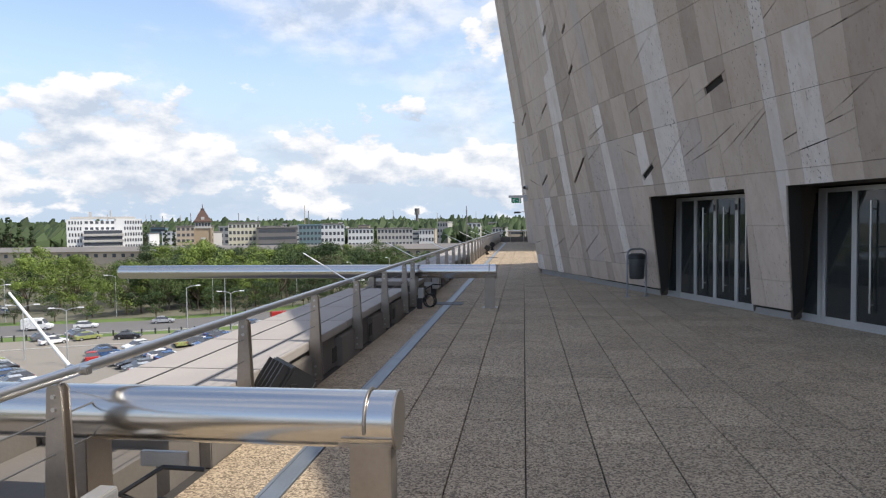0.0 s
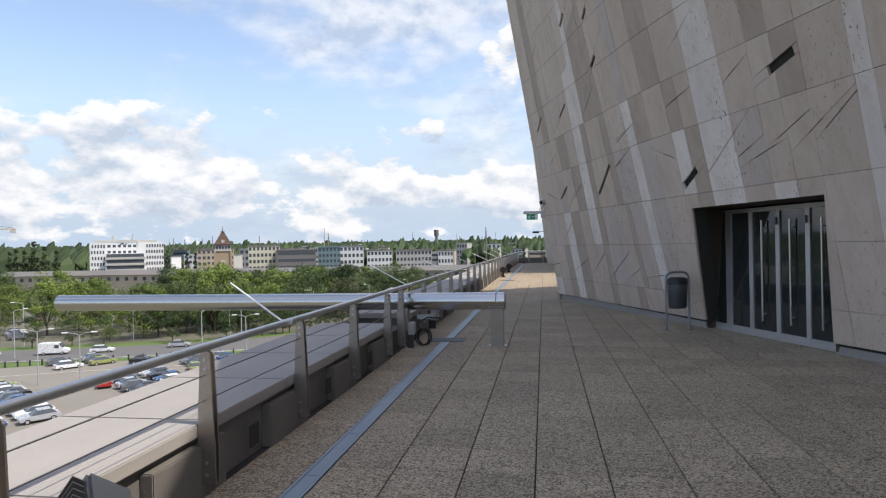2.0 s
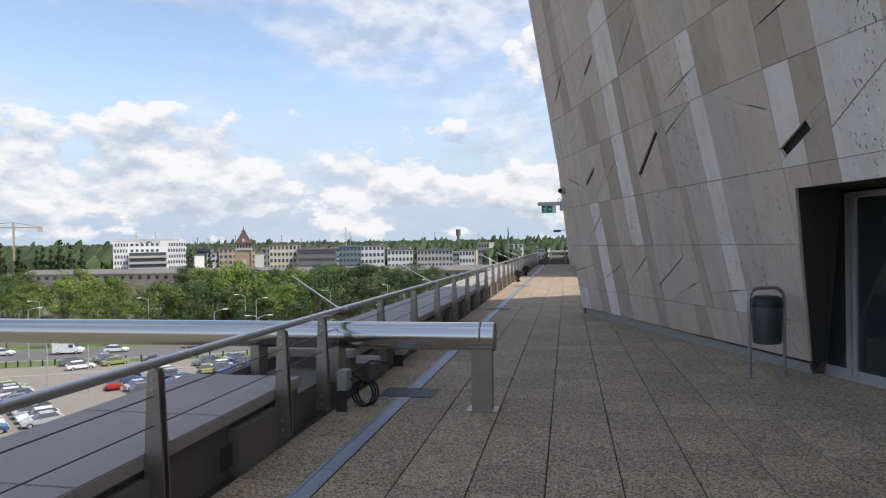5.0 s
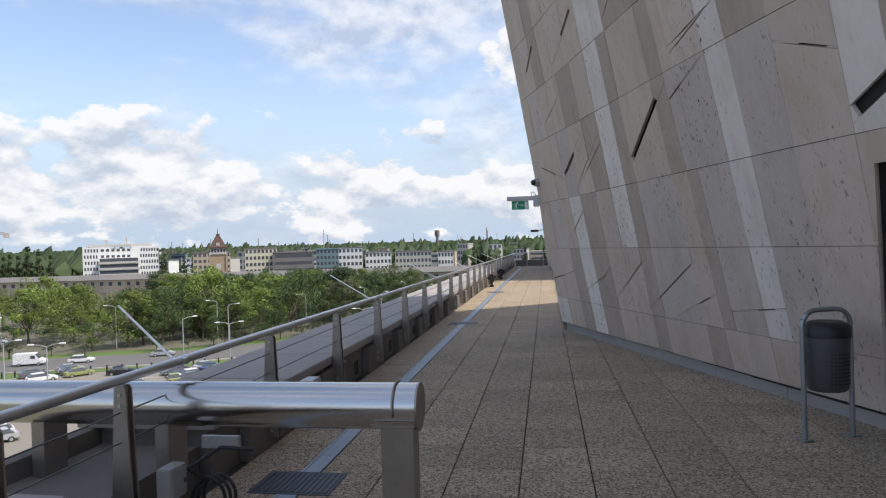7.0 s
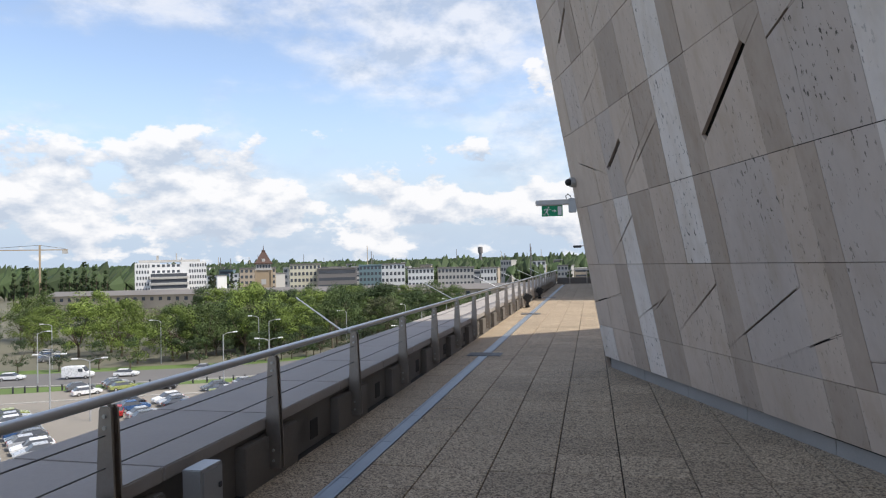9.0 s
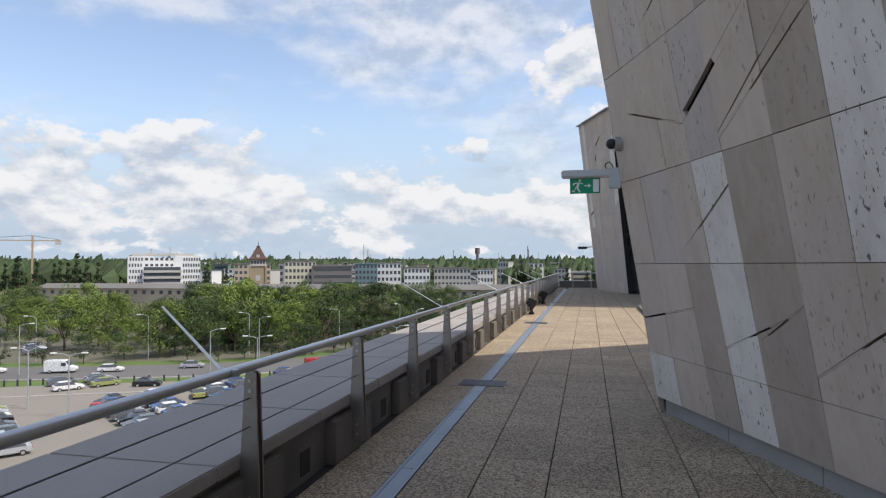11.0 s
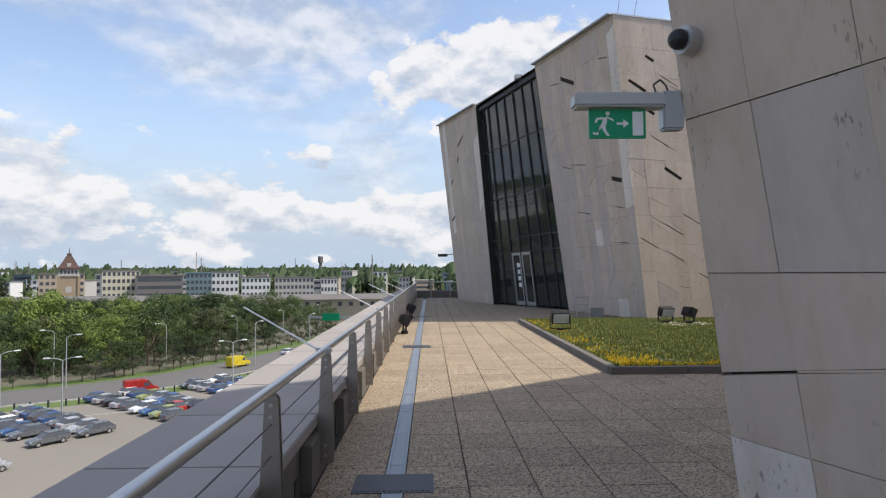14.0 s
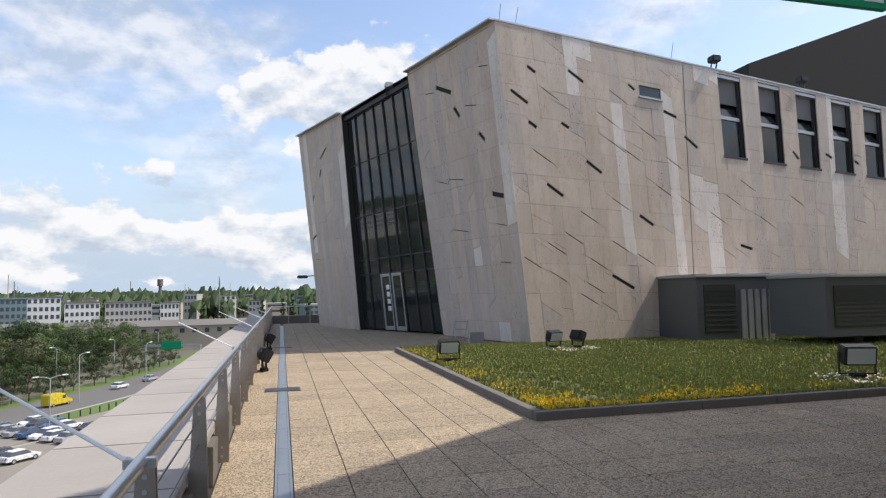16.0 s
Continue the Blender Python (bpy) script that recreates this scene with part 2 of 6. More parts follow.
LEAVES = [mat("leaf_dark", (0.036, 0.060, 0.018), 0.75, var=0.3, scale=0.25, fine=3, bump=0, island=0.35, random_tint=0.22),
          mat("leaf_mid", (0.065, 0.096, 0.026), 0.75, var=0.3, scale=0.25, fine=3, bump=0, island=0.35, random_tint=0.22),
          mat("leaf_bright", (0.12, 0.165, 0.03), 0.75, var=0.3, scale=0.25, fine=3, bump=0, island=0.35, random_tint=0.2),
          mat("leaf_olive", (0.095, 0.10, 0.05), 0.75, var=0.3, scale=0.25, fine=3, bump=0, island=0.35, random_tint=0.2)]
M_POLE = mat("lamp_post_grey", (0.42, 0.43, 0.43), 0.5, 0.4, var=0.05)
M_WINDOW = mat("far_window", (0.075, 0.082, 0.095), 0.15, var=0.2, scale=0.2, bump=0)
M_TYRE = mat("tyre", (0.02, 0.02, 0.02), 0.8, var=0.1)


def far_wall(name, c, v=0.08):
    return mat(name, c, 0.85, var=v, scale=0.06, fine=1.0, bump=0)


W_WHITE, W_YELLOW, W_GREY = far_wall("white_render", (0.66, 0.66, 0.65)), far_wall("cream_render", (0.58, 0.55, 0.43)), far_wall("grey_cladding_far", (0.17, 0.16, 0.155))
W_BRICK, W_TEAL, W_CONC = far_wall("yellow_brick", (0.33, 0.255, 0.17), 0.2), far_wall("teal_glazing", (0.15, 0.22, 0.24)), far_wall("pale_concrete", (0.42, 0.405, 0.38))
W_ROOF, W_TILE, W_TAN = far_wall("grey_felt_roof", (0.16, 0.15, 0.14), 0.2), far_wall("dark_roof_tile", (0.09, 0.055, 0.045), 0.2), far_wall("old_plaster", (0.42, 0.35, 0.27), 0.25)
CARS = {k: mat("car_" + k, c, 0.28, 0.15, var=0.04, bump=0, spec=0.6) for k, c in dict(
    white=(0.80, 0.80, 0.80), silver=(0.42, 0.43, 0.45), black=(0.025, 0.025, 0.03), red=(0.42, 0.03, 0.025), blue=(0.05, 0.11, 0.25), grey=(0.14, 0.15, 0.16), green=(0.30, 0.33, 0.12), yellow=(0.65, 0.50, 0.03)).items()}

# ---------------- mesh helpers ----------------


def part(name, bm, material, parent=None, label=""):
    me = bpy.data.meshes.new(name)
    bm.normal_update()
    bm.to_mesh(me)
    bm.free()
    for m in (material if isinstance(material, (list, tuple)) else [material]):
        me.materials.append(m)
    ob = new(name, me)
    ob.parent = parent
    if label:
        ob["label"] = label
    return ob


def thing(name, x, y, z, label, category, group="", kind="", rz=0):
    ob = new(name)
    ob.matrix_world = pose(x, y, z, 0, 0, rz)
    ob.empty_display_size = 0.2
    return tagged(ob, label, category, group, kind)


def box(bm, x0, x1, y0, y1, z0, z1, bevel=0.0, m=None, mi=0):
    vs = [bm.verts.new(p) for p in ((x0, y0, z0), (x1, y0, z0), (x1, y1, z0), (x0, y1, z0), (x0, y0, z1), (x1, y0, z1), (x1, y1, z1), (x0, y1, z1))]
    fs = [bm.faces.new([vs[i] for i in q]) for q in ((3, 2, 1, 0), (4, 5, 6, 7), (0, 1, 5, 4), (1, 2, 6, 5), (2, 3, 7, 6), (3, 0, 4, 7))]
    for f in fs:
        f.material_index = mi
    if m is not None:
        for v in vs:
            v.co = m @ v.co
    if bevel:
        es = list({e for f in fs for e in f.edges})
        bmesh.ops.bevel(bm, geom=es, offset=bevel, segments=2, affect="EDGES", clamp_overlap=True)
    return bm


def bx(*a, **k):
    return box(bmesh.new(), *a, **k)


def prism(bm, poly, d, mi=0):
    """A solid from a planar polygon and the vector d to its other side."""
    a = [bm.verts.new(p) for p in poly]
    b = [bm.verts.new(Vector(p) + Vector(d)) for p in poly]
    n = len(a)
    fs = [bm.faces.new(a), bm.faces.new(b[::-1])] + [bm.faces.new((a[i], b[i], b[(i + 1) % n], a[(i + 1) % n])) for i in range(n)]
    for f in fs:
        f.material_index = mi
    bmesh.ops.recalc_face_normals(bm, faces=fs)
    return bm


def tube(bm, p, q, r0, r1=None, seg=16, caps=True):
    r1 = r0 if r1 is None else r1
    p, q = Vector(p), Vector(q)
    rot = (q - p).to_track_quat("Z", "Y")
    rings = []
    for c, r in ((p, r0), (q, r1)):
        rings.append([bm.verts.new(c + rot @ Vector((r * math.cos(a), r * math.sin(a), 0))) for a in (2 * math.pi * i / seg for i in range(seg))])
    for i in range(seg):
        j = (i + 1) % seg
        f = bm.faces.new((rings[0][i], rings[0][j], rings[1][j], rings[1][i]))
        f.smooth = True
    if caps:
        bm.faces.new([bm.verts.new(v.co) for v in rings[0][::-1]])
        bm.faces.new([bm.verts.new(v.co) for v in rings[1]])
    return bm


def sweep(bm, pts, r, seg=8):
    for a, b in zip(pts, pts[1:]):
        tube(bm, a, b, r, seg=seg)
    return bm

# ---------------- slab-clad walls ----------------


def clip(poly, n, c):
    """The part of a convex (s, z) polygon where n . p >= c."""
    out = []
    for a, b in zip(poly, poly[1:] + poly[:1]):
        da, db = n[0] * a[0] + n[1] * a[1] - c, n[0] * b[0] + n[1] * b[1] - c
        if da >= 0:
            out.append(a)
        if (da >= 0) != (db >= 0):
            t = da / (da - db)
            out.append((a[0] + t * (b[0] - a[0]), a[1] + t * (b[1] - a[1])))
    return out


def area(poly):
    return abs(sum(a[0] * b[1] - b[0] * a[1] for a, b in zip(poly, poly[1:] + poly[:1]))) / 2 if len(poly) > 2 else 0


def cut_slit(polys, slit, upper=None):
    """Take a slanted slit (s0, z0, s1, z1, width) out of every polygon."""
    s0, z0, s1, z1, w = slit
    length = math.hypot(s1 - s0, z1 - z0)
    d = ((s1 - s0) / length, (z1 - z0) / length)
    n = (-d[1], d[0])
    c, t0 = n[0] * s0 + n[1] * z0, d[0] * s0 + d[1] * z0
    out = []
    for tone, p in polys:
        mid = clip(clip(clip(clip(p, n, c - w / 2), (-n[0], -n[1]), -c - w / 2), d, t0), (-d[0], -d[1]), -t0 - length)
        if area(mid) < 1e-5:
            out.append((tone, p))
            continue
        pieces = [clip(p, n, c + w / 2), clip(p, (-n[0], -n[1]), -c + w / 2)]
        band = clip(clip(p, n, c - w / 2), (-n[0], -n[1]), -c - w / 2)
        pieces += [clip(band, (-d[0], -d[1]), -t0), clip(band, d, t0 + length)]
        out += [(upper if upper is not None and i == 0 else tone, q) for i, q in enumerate(pieces) if area(q) > 4e-4]
    return out


def clad(parent, P, cols, rows, holes, slits, near, rng, gap=0.0035, thick=0.04, breaks=0.09, skew=lambda s, z: 0.0, tones=(1, 0, 2, 0, 4, 3, 0, 1, 2, 4), picked=None, top=None):
    """Clads the patch P(s, z) with thin stone slabs: those that near() picks are parts, the rest one joined part."""
    e = 1e-3
    rest = [[], [], []]
    for i in range(len(cols) - 1):
        tone = tones[rng.randrange(10)]
        for j in range(len(rows) - 1):
            s0, s1, z0, z1 = cols[i], cols[i + 1], rows[j], rows[j + 1]
            cell = [(s0 + skew(s0, z0), z0), (s1 + skew(s1, z0), z0), (s1 + skew(s1, z1), z1), (s0 + skew(s0, z1), z1)]
            if top is not None:
                cell = clip(cell, *top)
                if area(cell) < 1e-3:
                    continue
            fixed = picked(s0, j) if picked else None
            if fixed is not None:
                tone = fixed
            polys = [(tone, cell)]
            if fixed is None and rng.random() < breaks:
                k = rng.uniform(0.3, 0.7) * (z1 - z0) + z0
                rise = rng.choice((0.08, 0.2, 0.3)) * (s1 - s0) / 0.45
                fresh = tones[rng.randrange(10)]
                polys = cut_slit(polys, (s0 - 0.01, k + rise / 2, s1 + 0.01, k - rise / 2, 0.006), fresh)
                tone = fresh
            elif fixed is None and rng.random() < 0.05:
                tone = tones[rng.randrange(10)]
            for hs0, hs1, hz0, hz1 in holes:
                nxt = []
                for t, p in polys:
                    if max(q[0] for q in p) <= hs0 or min(q[0] for q in p) >= hs1 or min(q[1] for q in p) >= hz1 or max(q[1] for q in p) <= hz0:
                        nxt.append((t, p))
                        continue
                    mid = clip(clip(p, (1, 0), hs0), (-1, 0), -hs1)
                    for q in (clip(p, (-1, 0), -hs0), clip(p, (1, 0), hs1), clip(mid, (0, 1), hz1) if len(mid) > 2 else [], clip(mid, (0, -1), -hz0) if len(mid) > 2 else []):
                        if area(q) > 4e-4:
                            nxt.append((t, q))
                polys = nxt
            for sl in slits:
                if s0 - 0.9 < max(sl[0], sl[2]) and s1 + 0.9 > min(sl[0], sl[2]) and z0 - 0.1 < max(sl[1], sl[3]) and z1 + 0.1 > min(sl[1], sl[3]):
                    polys = cut_slit(polys, sl)
            for t, p in polys:
                cs, cz = sum(q[0] for q in p) / len(p), sum(q[1] for q in p) / len(p)
                ds, dz = P(cs + e, cz) - P(cs, cz), P(cs, cz + e) - P(cs, cz)
                nor = ds.cross(dz).normalized() * OUT[0]
                k = max(max(q[0] for q in p) - min(q[0] for q in p), 1e-3)
                kz = max(max(q[1] for q in p) - min(q[1] for q in p), 1e-3)
                sh = [(cs + (q[0] - cs) * (1 - gap * 0.6 / k), cz + (q[1] - cz) * (1 - gap * 1.7 / kz)) for q in p]
                proud = rng.uniform(-0.003, 0.003)
                front = [P(*q) + nor * proud for q in sh]
                back = [v - nor * thick for v in front]
                n = len(sh)
                quads = [tuple(range(n))] + [(a, a + n, (a + 1) % n + n, (a + 1) % n) for a in range(n)]
                if OUT[0] < 0:
                    quads = [q[::-1] for q in quads]
                if near(cs, cz):
                    me = bpy.data.meshes.new("slab")
                    me.from_pydata([tuple(v) for v in front + back], [], quads)
                    me.materials.append(STONES[t])
                    new("slab", me).parent = parent
                else:
                    b = len(rest[0])
                    rest[0].extend(tuple(v) for v in front + back)
                    rest[1].extend(tuple(x + b for x in q) for q in quads)
                    rest[2].extend([t] * len(quads))
    if rest[0]:
        me = bpy.data.meshes.new("slabs")
        me.from_pydata(rest[0], [], rest[1])
        for m in STONES:
            me.materials.append(m)
        me.polygons.foreach_set("material_index", rest[2])
        ob = new("slabs", me)
        ob.parent = parent
        tagged(ob, kind="stuff")


def col_edges(a, b, rng, lo=0.30, hi=0.62):
    out = [a]
    while out[-1] < b - hi:
        out.append(out[-1] + rng.uniform(lo, hi))
    return out + [b]


# ---------------- the leaning hall beside the walk ----------------
TOP1 = 9.7
TOP_FALL = 0.117                          # the roof edge falls away behind the second doors
SLOPE, LEAN, SHEAR = 0.39, 0.30, 0.32
OUT = [-1]


def hall(s, z):
    """The leaning face; towards the corner it twists more upright."""
    f = min(max((s - 14.0) / 6.4, 0.0), 1.0)
    f = f * f * (3 - 2 * f)
    y = s - (SHEAR - 0.24 * f) * z
    return Vector((2.12 + SLOPE * (20.4 - y) - (LEAN - 0.11 * f) * z, y, z))


HN = Vector((-1, -SLOPE, -LEAN)).normalized()
DOORS = [(11.28, 13.96), (7.75, 10.44)]
DOOR_TOP = 2.19


def build_hall():
    rng = random.Random(5)
    w = tagged(new("wall_hall"), "leaning wall of beige and pale travertine slabs with slits", "wall", kind="structure")
    holes = [(a, b, -1, DOOR_TOP) for a, b in DOORS]
    # dark core behind the open joints, with the door bays left free
    bm = bmesh.new()
    D = HN * -0.052
    low = TOP1 - TOP_FALL * 17
    prism(bm, [hall(*q) + D for q in ((-7.0, 0.0), (7.75, 0.0), (7.75, TOP1 - TOP_FALL * 2.25), (-7.0, low))], Vector((0.22, 0.08, 0)))
    prism(bm, [hall(*q) + D for q in ((7.75, DOOR_TOP + 0.01), (10.44, DOOR_TOP + 0.01), (10.44, TOP1), (10.0, TOP1), (7.75, TOP1 - TOP_FALL * 2.25))], Vector((0.22, 0.08, 0)))
    zones = [ (10.44, 11.28, 0.0, TOP1), *[(13.96 + 0.8025 * k, 13.96 + 0.8025 * (k + 1), 0.0, TOP1) for k in range(8)], (11.28, 13.96, DOOR_TOP + 0.01, TOP1)]
    for s0, s1, z0, z1 in zones:
        prism(bm, [hall(*q) + D for q in ((s0, z0), (s1, z0), (s1, z1), (s0, z1))], Vector((0.22, 0.08, 0)))
    part("core", bm, M_BACK, w)
    # the face that turns away at the corner, the roof and the back close the block
    a0, a1 = hall(20.4, 0.0), hall(20.4, TOP1)
    m0, m1 = Vector((5.9, 22.9, 0)), Vector((4.5, 22.0, TOP1))
    b0, b1 = Vector((9.9, 25.9, 0)), Vector((9.75, 25.95, TOP1))
    c0, c1 = Vector((24, 25.9, 0)), Vector((24, 25.95, TOP1))
    d0, d1 = Vector((24, -7, 0)), Vector((24, -7, TOP1))
    e0, e1, f1 = hall(-7.0, 0), hall(-7.0, low), hall(10.0, TOP1)
    bm = bmesh.new()
    for q in ((a0, m0, m1, a1), (m0, b0, b1, m1), (b0, c0, c1, b1), (c0, d0, d1, c1), (d0, e0, e1, d1)):
        bm.faces.new([bm.verts.new(p) for p in q])
    part("return_face", bm, STONES[4], w)
    bm = bmesh.new()
    bm.faces.new([bm.verts.new(p) for p in (a1, m1, b1, c1, d1, f1)])
    bm.faces.new([bm.verts.new(p) for p in (f1, d1, e1)])
    tagged(part("roof_hall", bm, M_BACK), "flat dark roof of the leaning stone hall", "roof", kind="structure")
    rows = [0.16, 0.645, 1.575, 2.43, 3.51, 4.36, 5.28, 6.2, 7.1, 8.0, 8.9, TOP1]
    open_slits = [(17.08, 2.73, 16.43, 3.29, 0.075), (19.1, 2.82, 18.66, 3.08, 0.065), (14.09, 2.59, 13.71, 2.82, 0.12), (12.03, 3.89, 11.60, 4.02, 0.13), (19.87, 4.75, 19.47, 5.05, 0.055),
                  (18.37, 4.78, 18.0, 4.98, 0.06), (16.53, 5.31, 16.33, 5.47, 0.10), (17.56, 6.59, 17.34, 6.76, 0.09), (16.56, 6.26, 16.39, 6.40, 0.09)]
    joints = [(17.0, 0.90, 16.27, 1.36), (19.17, 1.87, 18.72, 2.17), (18.33, 2.77, 17.85, 3.06), (17.74, 1.06, 17.3, 1.36), (18.53, 1.04, 18.31, 1.18), (16.21, 0.90, 16.0, 0.99), (16.17, 3.23, 15.97, 3.32),
              (19.39, 3.80, 19.13, 3.91), (19.95, 3.04, 19.45, 2.86), (20.4, 1.0, 19.95, 1.08), (15.98, 3.69, 15.56, 3.83), (14.53, 3.20, 14.29, 3.10), (15.28, 0.92, 15.05, 0.95), (18.74, 1.0, 18.5, 1.1)]
    upper = [(18.56, 2.69, 18.2, 2.95), (13.42, 2.74, 12.76, 3.24), (12.70, 2.89, 12.47, 2.99), (12.42, 2.81, 11.99, 2.94), (11.96, 3.01, 11.50, 3.23), (11.45, 2.99, 11.24, 3.12), (11.20, 3.0, 10.78, 3.32),
             (10.44, 2.87, 10.21, 2.95), (10.17, 2.69, 9.68, 2.79), (9.70, 3.0, 9.48, 3.06), (9.47, 3.22, 9.26, 3.35), (9.64, 4.17, 9.40, 4.21), (10.69, 4.63, 10.50, 4.75)]
    upper += [(17.12, 4.58, 16.55, 4.98), (14.25, 3.96, 13.83, 4.06), (12.80, 4.01, 12.59, 4.11), (15.93, 3.76, 15.49, 3.86), (13.87, 4.88, 13.68, 4.99)]
    slits = open_slits + [(*q, 0.013) for q in joints] + [(*q, 0.012) for q in upper]
    for _ in range(14):
        u, z = rng.uniform(7, 20), rng.uniform(5.3, 9)
        slits.append((u, z, u - rng.uniform(0.25, 0.5), z + rng.uniform(0.1, 0.3), rng.choice((0.012, 0.012, 0.02))))
    # strips of stone from the second doors to the corner: width starts, and the stone of each course upwards
    strips = [(9.2, "000004"), (9.66, "111110"), (10.12, "444400"), (10.39, "111111"), (10.62, "444004"), (11.28, "000020"), (11.7, "001042"), (12.1, "000300"), (12.68, "111111"), (13.38, "222204"), (13.75, "000120"),
              (14.1, "444402"), (14.66, "333320"), (15.14, "011113"), (15.43, "433340"), (15.9, "022304"), (16.08, "200222"), (16.35, "033002"), (17.08, "222221"), (17.35, "001111"), (17.75, "000200"), (18.2, "222024"),
              (18.72, "111300"), (19.13, "220002"), (19.5, "003034"), (20.0, "100000")]
    stone = dict(strips)
    edges = col_edges(-7.0, 9.2, rng)[:-1] + [q for q, _ in strips] + [20.4]

    def skew(u, z):
        """The strips lean against the wall's own slant, less so near the corner."""
        return (0.05 + 0.10 * min(max((17.5 - u) / 1.5, 0), 1)) * (z - 2.43) * min(1.0, (20.4 - u) / 0.6)

    def picked(u, j):
        return int(stone[u][j]) if u in stone and j < 6 else None
    clad(w, hall, edges, rows, holes, slits, lambda u, z: 10.2 < u and z < 4.4, rng, gap=0.004, skew=skew, picked=picked, top=((TOP_FALL, -1), TOP_FALL * 10 - TOP1))
    # recessed plinth
    p = tagged(new("baseboard"), "dark grey stone plinth set back under the leaning wall", "plinth", kind="structure")
    for s0, s1 in ((-7.0, 7.75), (10.44, 11.28), (13.96, 17.2), (17.2, 20.32)):
        bm = bmesh.new()
        n = max(1, round((s1 - s0) / 1.2))
        for k in range(n):
            u0, u1 = s0 + (s1 - s0) * k / n + 0.004, s0 + (s1 - s0) * (k + 1) / n - 0.004
            a, b = hall(u0, 0) + Vector((0.02, 0.008, 0)), hall(u1, 0) + Vector((0.02, 0.008, 0))
            prism(bm, [a, b, b + Vector((0, 0, 0.155)), a + Vector((0, 0, 0.155))], Vector((0.1, 0.04, 0)))
        part("plinth_stone", bm, M_PLINTH, p)


def build_door(k, s0, s1):
    """Dark bay with upright aluminium-framed glass doors standing back in the leaning wall."""
    d = tagged(new("door_%d" % k), "closed aluminium-framed glass doors in a dark recessed bay", "door", kind="structure")
    y0, y1 = s0 - SHEAR * 0.1, s1 - SHEAR * 0.1
    U = Vector((-SLOPE, 1, 0)).normalized()
    N = Vector((-1, -SLOPE, 0)).normalized()
    o = Vector((2.12 + SLOPE * (20.4 - y0), y0, 0)) - N * 0.2
    L = (y1 - y0) / U.y

    def pt(u, n, z):
        return o + U * u + N * n + Vector((0, 0, z))

    def bar(bm, u0, u1, z0, z1, n0=-0.03, n1=0.03):
        prism(bm, [pt(u0, n0, z0), pt(u1, n0, z0), pt(u1, n0, z1), pt(u0, n0, z1)], N * (n1 - n0))
        return bm
    H = 2.16
    # cheeks follow the slanting opening out to the stone
    for s, nm in ((s0, 0), (s1, 1)):
        bm = bmesh.new()
        a, b = hall(s, 0.0), hall(s, DOOR_TOP)
        u = 0 if nm == 0 else L
        sgn = U * (-0.04 if nm == 0 else 0.04)
        q = [a + HN * -0.03, b + HN * -0.03, pt(u - 0.25, -0.05, H + 0.03), pt(u, -0.05, 0)]
        prism(bm, q, sgn)
        part("reveal", bm, M_REVEAL, d)
    bm = bmesh.new()
    a, b = hall(s0, DOOR_TOP), hall(s1, DOOR_TOP)
    prism(bm, [a - HN * 0.05, b - HN * 0.05, pt(L, -0.1, DOOR_TOP), pt(-0.6, -0.1, DOOR_TOP)], Vector((0, 0, 0.06)))
    part("soffit", bm, M_REVEAL, d)
    part("threshold", bar(bmesh.new(), 0.0, L, 0.0, 0.03, -0.05, 0.05), M_ALU, d)
    edges = [-0.62, 0.05, 0.67, 1.29, 1.91, L - 0.42, L]
    edges = [e for e in edges if e < L - 0.3] + [L - 0.36, L]
    for i, e in enumerate(edges):
        if 0 < i < len(edges) - 1:
            part("stile", bar(bmesh.new(), e - 0.045, e + 0.045, 0.03, H), M_ALU, d)
    part("top_rail", bar(bmesh.new(), edges[0], L - 0.36, H - 0.07, H, -0.035, 0.035), M_ALU, d)
    for i, (a, b) in enumerate(zip(edges, edges[1:])):
        last = i == len(edges) - 2
        part("pane", bar(bmesh.new(), a + 0.045, b - 0.045 if not last else b, 0.12, H - 0.07, -0.006, 0.006), M_GLASS, d)
        part("bottom_rail", bar(bmesh.new(), a + 0.045, b - 0.045 if not last else b, 0.03, 0.12, -0.025, 0.025), M_ALU, d)
        if 1 <= i <= 3:
            bm = bmesh.new()
            x = (a + b) / 2
            tube(bm, pt(x, 0.07, 0.28), pt(x, 0.07, H - 0.22), 0.016, seg=10)
            for z in (0.4, H - 0.35):
                tube(bm, pt(x, 0.0, z), pt(x, 0.07, z), 0.01, seg=8)
            part("pull_bar", bm, M_RAIL, d, "full-height steel pull bar")
            part("hinge", tube(bmesh.new(), pt(a + 0.0, 0.05, H - 0.30), pt(a, 0.05, H - 0.18), 0.018, seg=8), M_DGREY, d)
    # foyer box behind the glass, its dimness put into the dark colour
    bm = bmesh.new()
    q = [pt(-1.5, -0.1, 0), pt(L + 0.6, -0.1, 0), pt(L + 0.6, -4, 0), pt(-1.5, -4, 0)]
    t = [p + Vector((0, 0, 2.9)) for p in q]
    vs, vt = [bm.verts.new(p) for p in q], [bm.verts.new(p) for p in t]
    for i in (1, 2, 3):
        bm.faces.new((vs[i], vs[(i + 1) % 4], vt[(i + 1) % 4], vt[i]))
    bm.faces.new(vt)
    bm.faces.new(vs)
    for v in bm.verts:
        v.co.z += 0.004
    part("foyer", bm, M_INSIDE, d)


build_hall()
for k, (a, b) in enumerate(DOORS, 1):
    build_door(k, a, b)

